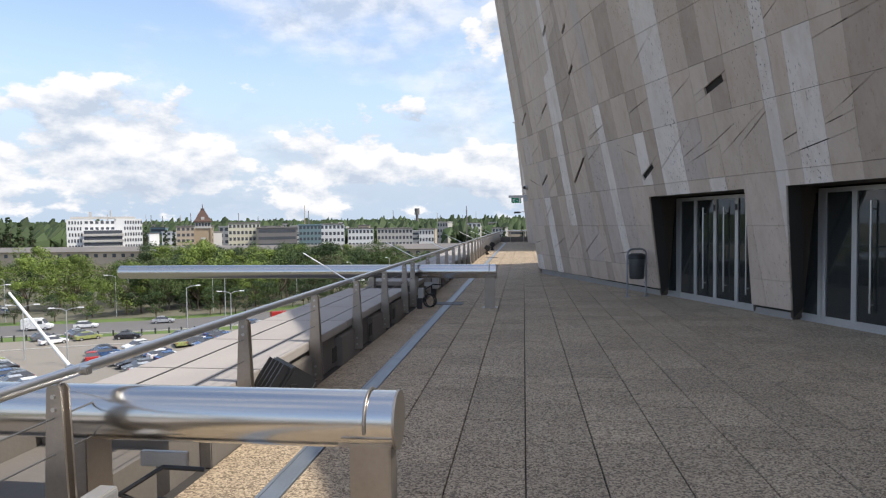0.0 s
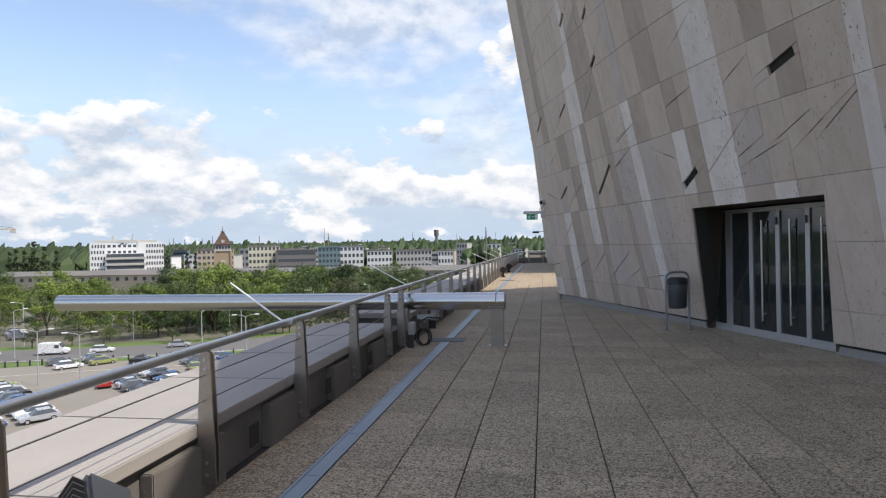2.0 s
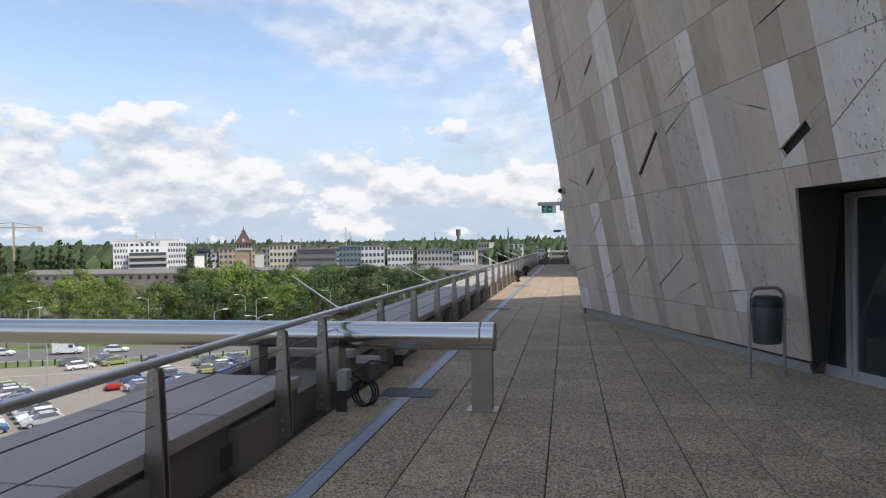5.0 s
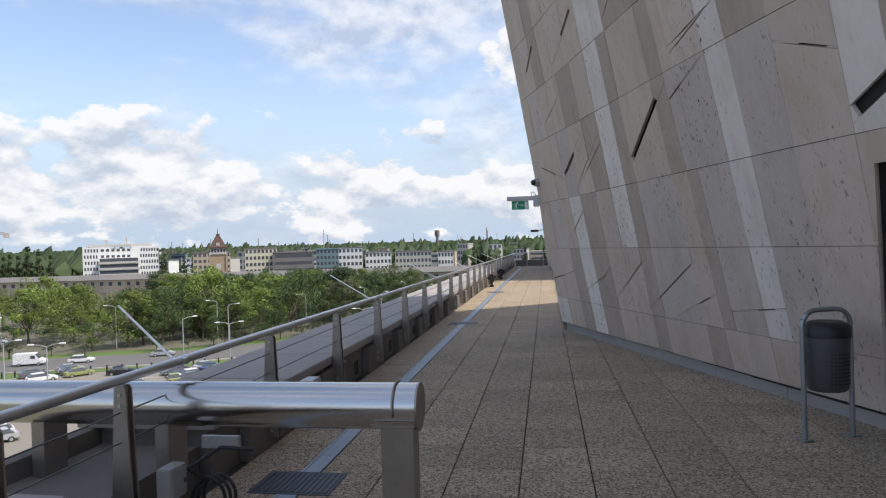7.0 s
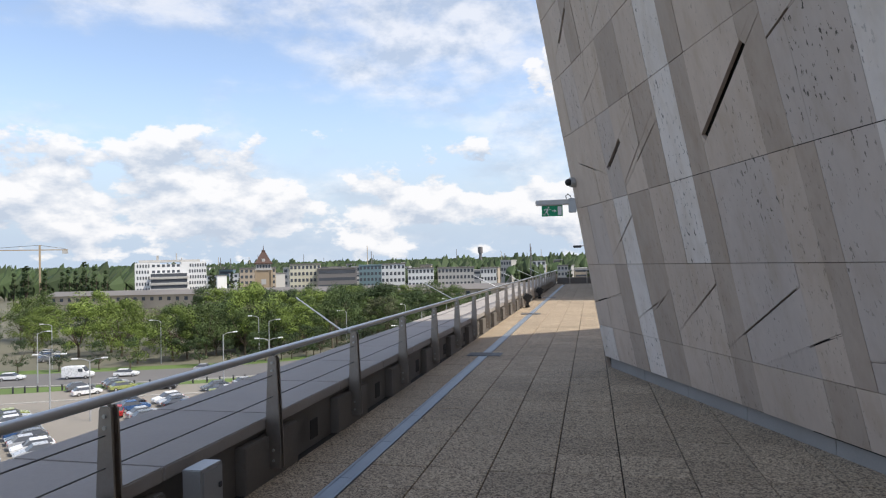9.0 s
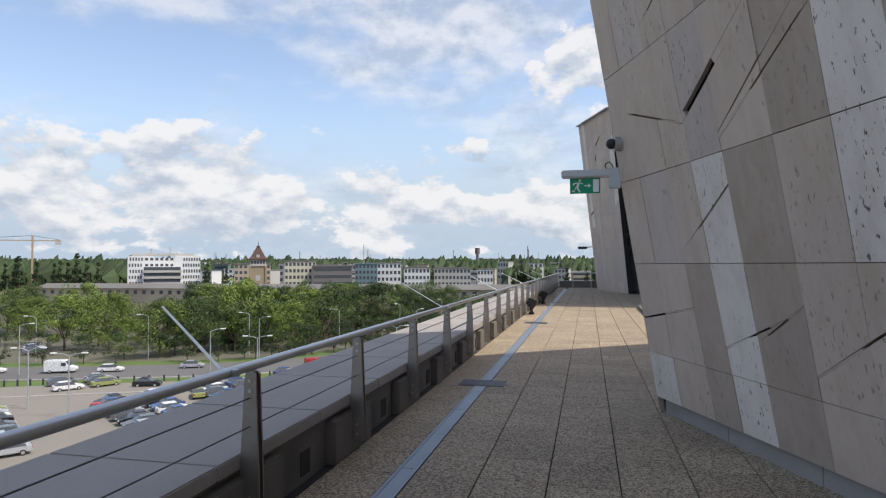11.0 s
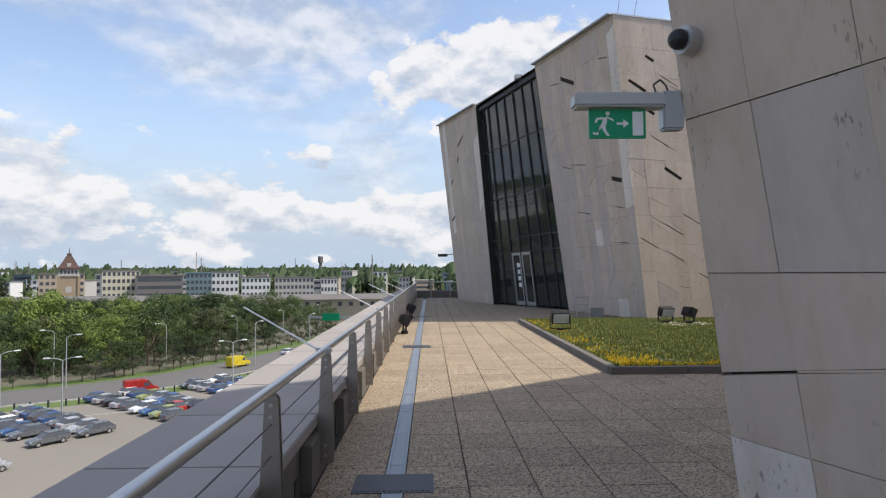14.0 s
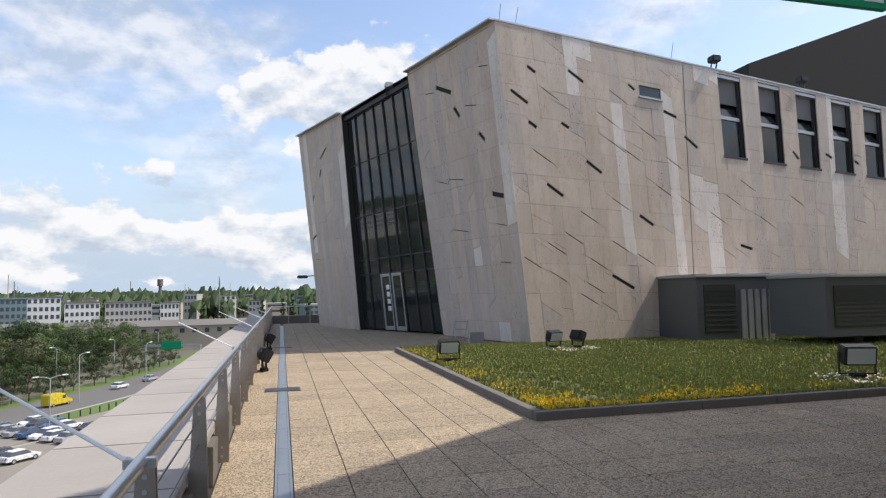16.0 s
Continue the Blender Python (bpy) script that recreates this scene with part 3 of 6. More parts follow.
# ---------------- the second block, at the end of the walk ----------------
C0, C1 = Vector((7.17, 36.45, 0.05)), Vector((6.15, 36.18, 9.72))
G0, G1 = Vector((5.98, 42.25, 0)), Vector((4.67, 42.10, 10.07))
K0, K1 = Vector((3.47, 47.7, 0)), Vector((2.57, 46.64, 9.67))
E0, E1 = Vector((1.95, 52.6, 0)), Vector((0.89, 53.08, 10.13))
R0, R1 = Vector((27.0, 38.4, 0.05)), Vector((26.8, 38.0, 8.05))


def bilinear(a0, b0, a1, b1):
    w, h = (b0 - a0).length, 9.7

    def P(s, z):
        u, v = s / w, z / h
        return (a0 * (1 - u) + b0 * u) * (1 - v) + (a1 * (1 - u) + b1 * u) * v
    return P, w, h


def build_block():
    rng = random.Random(11)
    w = tagged(new("wall_block"), "pale travertine slab walls of the leaning end block", "wall", kind="structure")
    faces = [("front", C0, G0, C1, G1, -1), ("end", K0, E0, K1, E1, -1), ("side", C0, R0, C1, R1, 1)]
    for nm, a0, b0, a1, b1, sg in faces:
        P, W, H = bilinear(a0, b0, a1, b1)
        OUT[0] = sg
        rows = [0.0, 0.62] + [0.62 + 0.9 * k for k in range(1, 10)] + [H]
        if nm == "front":
            slits = [(3.92, 8.67, 2.94, 8.25, 0.15), (2.88, 7.73, 2.59, 7.36, 0.16), (1.54, 6.63, 1.24, 6.33, 0.14), (1.19, 4.64, 0.57, 4.49, 0.15)]
            slits += [(*q, 0.025) for q in ((4.76, 8.62, 4.08, 8.53), (2.19, 7.64, 1.51, 7.50), (1.16, 8.63, 0.63, 8.52), (3.89, 5.46, 2.85, 5.32), (3.96, 3.73, 2.99, 3.59), (1.20, 3.70, 0.58, 3.59), (1.20, 2.50, 0.57, 2.45), (4.66, 5.49, 3.98, 5.32))]
        if nm == "end":
            slits = [(2.66, 8.15, 1.88, 8.56, 0.11), (2.94, 7.34, 2.73, 7.62, 0.11), (4.13, 6.28, 3.91, 6.51, 0.11), (4.72, 4.35, 4.18, 4.55, 0.11)]
        if nm == "side":
            marks = [(0.91, 8.49, 1.16, 8.33), (2.29, 8.61, 2.78, 8.31), (4.42, 8.53, 4.64, 8.37), (5.67, 7.82, 6.16, 7.67), (6.41, 7.04, 6.9, 6.69), (0.28, 7.65, 0.79, 7.32), (0.75, 6.76, 1.0, 6.6),
                     (1.86, 6.87, 2.11, 6.73), (2.6, 5.74, 3.1, 5.4), (1.14, 4.88, 1.65, 4.54), (4.35, 4.11, 4.84, 3.8), (11.05, 7.11, 11.3, 6.82), (12.6, 7.21, 12.9, 7.08), (3.1, 2.09, 3.87, 1.66), (8.34, 3.27, 8.85, 3.14), (14.03, 7.11, 14.22, 6.99)]
            slits = [(*q, 0.11) for q in marks] + [(s, z, s + 0.55, z - 0.33, 0.03) for s, z in ((1.6, 3.4), (2.4, 2.6), (0.9, 2.2), (3.4, 4.6), (5.1, 5.2), (1.9, 1.5), (4.0, 6.3), (3.2, 7.4), (5.6, 6.2), (7.2, 4.4), (2.2, 4.1), (3.25, 3.2), (4.15, 2.8), (2.17, 1.85), (7.9, 5.1), (3.53, 6.5), (0.95, 3.06), (0.1, 2.6), (1.3, 7.9), (3.7, 8.2), (4.7, 7.1), (6.0, 4.9), (9.3, 4.4), (10.8, 5.3), (8.6, 5.7), (0.8, 5.9))]
            slits.append((6.17, 0.4, 6.60, 9.6, 0.03))
        holes = [] if nm != "side" else [(s, s + 0.95, 6.5, 9.6) for s in WINS] + [(4.8, 5.62, 8.2, 8.58)]
        cols = col_edges(0, W, rng, 0.35, 0.7)
        lim = 12.0 if nm == "side" else 99
        clad(w, P, cols, rows, holes, slits, (lambda s, z, lim=lim: s < lim and z < 9.9) if nm == "side" else (lambda s, z: True) if nm == "end" else (lambda s, z: z < 9), rng, gap=0.003, breaks=0.16, tones=(4, 3, 0, 4, 3, 4, 0, 4, 3, 1))
        nor = (P(1, 1) - P(0, 1)).cross(P(1, 2) - P(1, 1)).normalized() * sg
        bm = bmesh.new()
        zs = [(W * i / 8, W * (i + 1) / 8, H * j / 8, H * (j + 1) / 8) for i in range(8) for j in range(8)] if nm != "side" else [(0, 7.3, 0, H)] + [(7.3, W, 0, 6.5), (7.3, WINS[0], 6.5, H)] + [(a + 0.95, b, 6.5, H) for a, b in zip(WINS, WINS[1:] + [W])]
        for s0, s1, z0, z1 in zs:
            prism(bm, [P(*q) - nor * 0.05 for q in ((s0, z0), (s1, z0), (s1, z1), (s0, z1))], nor * -0.12)
        part("core", bm, M_BACK, w)
        if nm == "side":
            for k, s in enumerate(WINS, 3):
                window(k, P, s, nor)
            small_vent(P, nor)
    OUT[0] = -1
    bm = bmesh.new()
    back = [Vector((26.8, 60, 8.05)), Vector((5.0, 60, 9.9))]
    bm.faces.new([bm.verts.new(p - Vector((0, 0, 0.10))) for p in (C1, G1, K1, E1, back[1], back[0], R1)])
    tagged(part("roof_block", bm, M_BACK), "flat dark roof of the end block", "roof", kind="structure")
    bm = bmesh.new()
    for q in ((E0, Vector((6.0, 60, 0)), back[1], E1), (R0, Vector((27, 60, 0)), back[0], R1), (Vector((6.0, 60, 0)), Vector((27, 60, 0)), back[0], back[1])):
        bm.faces.new([bm.verts.new(p) for p in q])
    part("back_face", bm, STONES[4], w)
    # metal coping
    bm = bmesh.new()
    for a, b in ((C1, G1), (K1, E1), (C1, R1)):
        n = (b - a).normalized().cross(Vector((0, 0, 1))) * 0.02
        prism(bm, [a + n, b + n, b - n * 9, a - n * 9], Vector((0, 0, 0.05)))
    tagged(part("trim", bm, M_ZINC), "thin zinc coping along the roof edge", "coping", kind="structure")


WINS = [7.98, 9.7, 11.36, 13.03, 14.6, 16.2]


def window(k, P, s, nor):
    w = tagged(new("window_%d" % k), "tall narrow window with grey frame and tilted sash", "window", kind="structure")
    z0, z1, e = 6.5, 9.6, 0.07

    def slab(name, a, b, c, d, n0, n1, m, label=""):
        part(name, prism(bmesh.new(), [P(*q) - nor * n0 for q in ((a, c), (b, c), (b, d), (a, d))], nor * (n0 - n1)), m, w, label)
    slab("frame", s, s + e, z0, z1, 0.1, 0.2, M_DGREY)
    slab("frame", s + 0.95 - e, s + 0.95, z0, z1, 0.1, 0.2, M_DGREY)
    slab("transom", s + e, s + 0.95 - e, 7.95, 8.08, 0.1, 0.2, M_ALU)
    slab("header", s, s + 0.95, z1 - 0.14, z1, 0.02, 0.3, M_ZINC)
    slab("sill", s - 0.03, s + 0.98, z0 - 0.02, z0 + 0.06, -0.03, 0.2, M_DGREY)
    slab("pane", s + e, s + 0.95 - e, z0 + 0.06, 7.95, 0.16, 0.17, M_GLASS)
    slab("blind", s + e, s + 0.95 - e, 8.55, z1 - 0.14, 0.17, 0.18, M_BLIND, "grey lowered blind panel")
    q = [P(s + e, 8.08), P(s + 0.95 - e, 8.08), P(s + 0.95 - e, 8.55), P(s + e, 8.55)]
    tilt = [q[0] - nor * 0.16, q[1] - nor * 0.16, q[2] - nor * 0.30, q[3] - nor * 0.30]
    part("sash", prism(bmesh.new(), tilt, nor * -0.02), M_GLASS, w, "tilted upper sash")
    # flat sheet behind the panes, coloured dark for the unlit room
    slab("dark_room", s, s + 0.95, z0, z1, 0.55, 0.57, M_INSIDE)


def small_vent(P, nor):
    w = tagged(new("window_2"), "small recessed horizontal slot window with a pale sill", "window", kind="structure")
    for nm, a, b, c, d, n0, n1, m in (("sill", 4.76, 5.66, 8.14, 8.2, -0.05, 0.04, M_ZINC), ("frame", 4.8, 5.62, 8.56, 8.58, 0.0, 0.04, M_DGREY), ("pane", 4.82, 5.6, 8.22, 8.56, 0.03, 0.04, M_GLASS)):
        part(nm, prism(bmesh.new(), [P(*q) - nor * n0 for q in ((a, c), (b, c), (b, d), (a, d))], nor * (n0 - n1)), m, w)


M_BLIND = mat("grey_blind", (0.16, 0.155, 0.15), 0.6, var=0.08)
build_block()


def build_glazing():
    w = tagged(new("window_1"), "tall leaning dark glass curtain wall with slim mullions", "window", kind="structure")
    P, W, H = bilinear(G0, K0, G1, K1)
    nor = (P(1, 1) - P(0, 1)).cross(P(1, 2) - P(1, 1)).normalized() * -1
    I = nor * -0.25
    H = 9.35
    n = 7
    us = [W * i / n for i in range(n + 1)]
    zs = [0.02, 2.45, 3.1, 5.0, 7.3, H]

    def bar(nm, a, b, c, d, n0, n1, m, label=""):
        part(nm, prism(bmesh.new(), [P(*q) + I - nor * n0 for q in ((a, c), (b, c), (b, d), (a, d))], nor * (n0 - n1)), m, w, label)
    for u in us:
        bar("mullion", u - 0.03, u + 0.03, 0, H, -0.06, 0.05, M_DGREY if u not in (us[0], us[-1]) else M_BACK)
    for z in zs[1:]:
        bar("transom", 0, W, z - 0.03, z + 0.03, -0.02, 0.05, M_DGREY)
    for i in range(n):
        for j in range(5):
            if j == 0 and i in (3, 4):
                continue
            bar("pane", us[i] + 0.03, us[i + 1] - 0.03, zs[j] + 0.03, zs[j + 1] - 0.03, 0.0, 0.012, M_GLASS)
    for i in (3, 4):
        a, b = us[i] + 0.04, us[i + 1] - 0.04
        for c, d, e, f in ((a, a + 0.1, 0.03, 2.42), (b - 0.1, b, 0.03, 2.42), (a + 0.1, b - 0.1, 2.3, 2.42), (a + 0.1, b - 0.1, 0.03, 0.2)):
            bar("door_frame", c, d, e, f, -0.03, 0.04, M_ALU, "pale aluminium door frame")
        bar("door_pane", a + 0.1, b - 0.1, 0.2, 2.3, 0.0, 0.012, M_GLASS)
    notices = tagged(new("notice_sheets"), "white paper notices stuck on the glass door", "notice")
    notices.location = P(us[4] + 0.3, 0.8)
    for k in range(4):
        z = 0.85 + 0.3 * k
        ob = part("sheet", prism(bmesh.new(), [P(*q) + I + nor * 0.012 - notices.location for q in ((us[4] + 0.22, z), (us[4] + 0.46, z), (us[4] + 0.46, z + 0.2), (us[4] + 0.22, z + 0.2))], nor * 0.003), M_WHITE, notices)
    # no room is built here: a dark sheet stands in for its shade
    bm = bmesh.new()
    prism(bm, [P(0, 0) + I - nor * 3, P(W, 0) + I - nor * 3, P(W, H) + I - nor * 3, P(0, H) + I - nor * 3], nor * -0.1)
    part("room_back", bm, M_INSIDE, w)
    for u in (-0.02, W + 0.02):
        part("return_jamb", prism(bmesh.new(), [P(u, 0), P(u, 9.6), P(u, 9.6) + I * 2, P(u, 0) + I * 2], (P(1, 0) - P(0, 0)).normalized() * (0.05 if u < 0 else -0.05)), M_BACK, w)
    part("head", prism(bmesh.new(), [P(0, H) + nor * -0.1, P(W, H) + nor * -0.1, P(W, H) - nor * 0.6, P(0, H) - nor * 0.6], Vector((0, 0, 0.2))), M_DGREY, w)


build_glazing()

# ---------------- terrace floor, drain, parapet ----------------
TX0, TX1, TY0, TY1 = -0.56, 10.5, -6.0, 60.0
PX, PY = 3.08, 26.4                       # planter corner
floor = tagged(part("floor", bx(TX0 - 0.1, 27, TY0, TY1, -0.4, -0.022), M_JOINT), "terrace paved with square exposed-aggregate concrete tiles", "floor", kind="structure")


def build_drain():
    d = tagged(new("drain_channel"), "long galvanised slot drain set flush in the paving", "drain", kind="structure")
    y = TY0
    while y < 54:
        part("cover", bx(-0.03, 0.07, y + 0.003, y + 1.0 - 0.003, -0.02, 0.002, bevel=0.002), M_GALV, d)
        y += 1.0
    for x in (-0.044, 0.084):
        part("frame_strip", bx(x - 0.012, x + 0.012, TY0, 54, -0.02, 0.0035), M_GALV, d)


GRATES = [12.40, 21.55, 30.3, 39.4]


def build_grate():
    g = thing("floor_grate", 0.02, GRATES[0], 0, "dark steel inspection grate across the drain", "grate", "grates along the drain")
    part("frame", bx(-0.30, 0.30, -0.21, 0.21, -0.01, 0.006, bevel=0.002), M_GRATE, g)
    for k in range(14):
        x = -0.26 + k * 0.04
        part("slat", bx(x - 0.012, x + 0.012, -0.18, 0.18, 0.006, 0.010), M_GRATE, g)
    for y in GRATES[1:]:
        copy_thing(g, pose(0.02, y, 0))


build_drain()
build_grate()

LEDGE_Z, LX0, LX1 = 0.47, -1.72, -0.60


def build_parapet():
    w = tagged(new("wall_parapet"), "low rendered parapet wall under a wide stone ledge", "parapet", kind="structure")
    for a, b in ((TY0, 1.55), (3.1, 11.0), (12.4, 57.0)):
        part("kerb", bx(-1.55, -0.66, a, b, -0.4, LEDGE_Z - 0.09), M_KERB, w)
        n = round((b - a) / 1.73)
        for k in range(n):
            y = a + (b - a) * (k + 0.5) / n
            part("pier", bx(-0.66, -0.57, y - 0.42, y + 0.42, -0.02, LEDGE_Z - 0.14, bevel=0.008), M_KERB, w)
    part("kerb", bx(-1.55, -0.75, 1.55, 3.1, -0.4, 0.25), M_KERB, w)
    part("kerb", bx(-1.55, -0.75, 11.0, 12.4, -0.4, 0.25), M_KERB, w)
    part("outer_face", bx(-1.66, -1.56, TY0, 57, -3.2, LEDGE_Z - 0.09), M_KERB, w)


def build_ledge():
    w = tagged(new("ledge"), "wide pale limestone ledge slabs on the parapet", "ledge", kind="structure")
    for a, b in ((TY0, 1.62), (3.05, 10.95), (12.35, 57.0)):
        n = round((b - a) / 1.35)
        for k in range(n):
            y0, y1 = a + (b - a) * k / n + 0.005, a + (b - a) * (k + 1) / n - 0.005
            part("slab", bx(LX0, LX1, y0, y1, LEDGE_Z - 0.09, LEDGE_Z, bevel=0.008), M_LEDGE, w)


build_parapet()
build_ledge()

POSTS = [-4.2, -2.55, -0.93, 0.70, 2.02, 3.96, 5.60, 7.22, 8.84, 10.45, 11.30] + [13.2 + 1.73 * k for k in range(25)]
RX, RZ = -0.53, 0.985


def build_railing():
    r = tagged(new("railing"), "stainless steel railing with tube handrail, flat posts and wires", "railing", kind="structure")
    part("handrail", tube(bmesh.new(), (RX, TY0, RZ), (RX, 56.2, RZ), 0.028, seg=20), M_RAIL, r)
    for y in POSTS:
        bm = bmesh.new()
        for dy in (-0.024, 0.024):
            poly = [(RX - 0.075, y + dy, 0.08), (RX + 0.055, y + dy, 0.08), (RX + 0.055, y + dy, 0.30), (RX + 0.03, y + dy, 0.93), (RX + 0.015, y + dy, 0.95), (RX - 0.03, y + dy, 0.95), (RX - 0.04, y + dy, 0.93), (RX - 0.065, y + dy, 0.45)]
            prism(bm, [Vector(p) - Vector((0, 0.006, 0)) for p in poly], (0, 0.012, 0))
        box(bm, RX - 0.03, RX + 0.012, y - 0.018, y + 0.018, 0.25, 0.94)
        p = part("post", bm, M_POST, r)
        bm = bmesh.new()
        tube(bm, (RX - 0.005, y, 0.93), (RX, y, RZ - 0.02), 0.009, seg=8)
        part("stem", bm, M_RAIL, p)
        for z in (0.90, 0.84, 0.22, 0.14):
            bm = bmesh.new()
            tube(bm, (RX - 0.005, y - 0.038, z), (RX - 0.005, y - 0.03, z), 0.011, seg=8)
            part("bolt", bm, M_RAIL, p)
    for z in (0.80, 0.635):
        part("wire", tube(bmesh.new(), (RX - 0.005, TY0, z), (RX - 0.005, 56.2, z), 0.0045, seg=6), M_CABLE, r)
    # the rail that closes the far end
    e = tagged(new("end_railing"), "stainless steel railing closing the terrace end", "railing", kind="structure")
    part("handrail", tube(bmesh.new(), (RX, 56.2, RZ), (4, 56.2, RZ), 0.028, seg=12), M_RAIL, e)
    part("wire", tube(bmesh.new(), (RX, 56.2, 0.7), (4, 56.2, 0.7), 0.006, seg=6), M_CABLE, e)
    for x in (0.4, 1.6, 2.8):
        part("post", bx(x - 0.04, x + 0.04, 56.17, 56.23, -0.02, 0.95), M_POST, e)
    tagged(part("wall_end", bx(-0.5, 4, 56.35, 57.2, -0.4, 0.45, bevel=0.01), M_KERB), "low parapet wall at the terrace end", "parapet", kind="structure")


build_railing()

# ---------------- tube beams ----------------


def build_beam(y):
    b = thing("tube_beam", 0.98, y, 0, "long brushed stainless steel tube lying across the parapet", "tube beam", "tube beams across the parapet")
    r, zc = 0.138, 0.722
    bm = bmesh.new()
    tube(bm, (0, 0, zc), (-8.0, 0, zc), r, seg=48)
    part("tube", bm, M_STEEL, b)
    part("end_cap", tube(bmesh.new(), (0.001, 0, zc), (0.012, 0, zc), r + 0.003, seg=48), M_POST, b, "darker steel end plate")
    bm = bmesh.new()
    n = 24
    for i in range(n):
        a0, a1 = math.pi * 1.15 * i / n - 0.25, math.pi * 1.15 * (i + 1) / n - 0.25
        tube(bm, (-0.13, (r + 0.008) * math.cos(a0), zc + (r + 0.008) * math.sin(a0)), (-0.13, (r + 0.008) * math.cos(a1), zc + (r + 0.008) * math.sin(a1)), 0.008, seg=6)
    part("clamp_strap", bm, M_POST, b, "thin steel strap bent over the tube")
    bm = bmesh.new()
    box(bm, -0.22, -0.02, -0.075, 0.075, 0.0, zc - r + 0.04, bevel=0.006)
    part("foot", bm, M_POST, b)
    part("saddle_plate", bx(-0.25, 0.0, -0.15, -0.135, zc - 0.09, zc - 0.075), M_POST, b)
    part("base_plate", bx(-0.27, 0.03, -0.12, 0.12, 0.0, 0.012, bevel=0.002), M_POST, b)
    for x in (-1.62, -2.5):
        part("cradle", bx(x - 0.05, x + 0.05, -0.10, 0.10, 0.25, zc - 0.11, bevel=0.005), M_POST, b)
    part("drip_bolt", tube(bmesh.new(), (-7.85, 0, zc - r - 0.10), (-7.85, 0, zc - r + 0.01), 0.012, seg=8), M_RAIL, b)
    return b


beam = build_beam(2.36)
copy_thing(beam, pose(1.045, 11.80, 0))

GZ = -18.0
# ---------------- planter with sedum ----------------
planter = tagged(new("planter_bed"), "low stone-edged green roof bed of sedum and yellow flowers", "planter", kind="structure")
for k in range(9):
    y = PY + 0.13 + k * 1.11
    part("edging", bx(PX, PX + 0.13, y + 0.003, y + 1.107, -0.02, 0.11, bevel=0.006), M_KERB, planter)
for k in range(14):
    x = PX + k * 1.2
    part("edging", bx(x + 0.003, x + 1.197, PY, PY + 0.13, -0.02, 0.11, bevel=0.006), M_KERB, planter)
part("soil", bx(PX + 0.13, 27, PY + 0.13, 36.9, -0.02, 0.07), M_SOIL, planter)


def build_sedum():
    rng = np.random.RandomState(4)
    groups = {"sedum_carpet": ([], [], M_SEDUM), "dry_sedum": ([], [], M_SEDUM2), "yellow_flowers": ([], [], M_FLOWER)}

    def tuft(key, x, y, z, r, h, n):
        V, F, _ = groups[key]
        for _ in range(n):
            a, t = rng.uniform(0, 6.283), rng.uniform(0.2, 0.9)
            px, py = x + rng.normal(0, r * 0.6), y + rng.normal(0, r * 0.6)
            dx, dy = math.cos(a) * r * 0.5, math.sin(a) * r * 0.5
            b = len(V)
            V.extend([(px - dx, py - dy, z), (px + dx, py + dy, z), (px + dx * 0.6 + dy * t, py + dy * 0.6 - dx * t, z + h), (px - dx * 0.6 + dy * t, py - dy * 0.6 - dx * t, z + h)])
            F.append((b, b + 1, b + 2, b + 3))
    for _ in range(34000):
        u = rng.rand()
        x, y = PX + 0.17 + (18 * u * u if u > 0.3 else rng.rand() * 6), PY + 0.18 + 10.2 * rng.rand()
        edge = min(x - PX, y - PY)
        k = "dry_sedum" if rng.rand() < (0.3 if edge < 0.8 else 0.12) else "sedum_carpet"
        tuft(k, x, y, 0.06, 0.035, rng.uniform(0.03, 0.075), 3)
    for _ in range(1200):
        if rng.rand() < 0.7:
            x, y = PX + 0.2 + abs(rng.normal(0, 2.4)), PY + 0.2 + abs(rng.normal(0, 0.45))
        else:
            x, y = PX + 0.2 + abs(rng.normal(0, 0.35)), PY + 0.2 + 9.5 * rng.rand()
        if y > 36.3 or noise.noise((x * 0.9, y * 0.9, 3)) < -0.15:
            continue
        tuft("yellow_flowers", x, y, 0.10, 0.018, rng.uniform(0.02, 0.045), 3)
    for k, (V, F, m) in groups.items():
        me = bpy.data.meshes.new(k)
        me.from_pydata(V, [], F)
        me.materials.append(m)
        ob = new(k, me)
        tagged(ob, {"sedum_carpet": "low green sedum covering the roof bed", "dry_sedum": "ochre dry sedum along the bed edges", "yellow_flowers": "small yellow sedum flowers along the edging"}[k], "sedum", kind="stuff")


build_sedum()

# ---------------- floodlights, bin, sign, camera, boxes ----------------


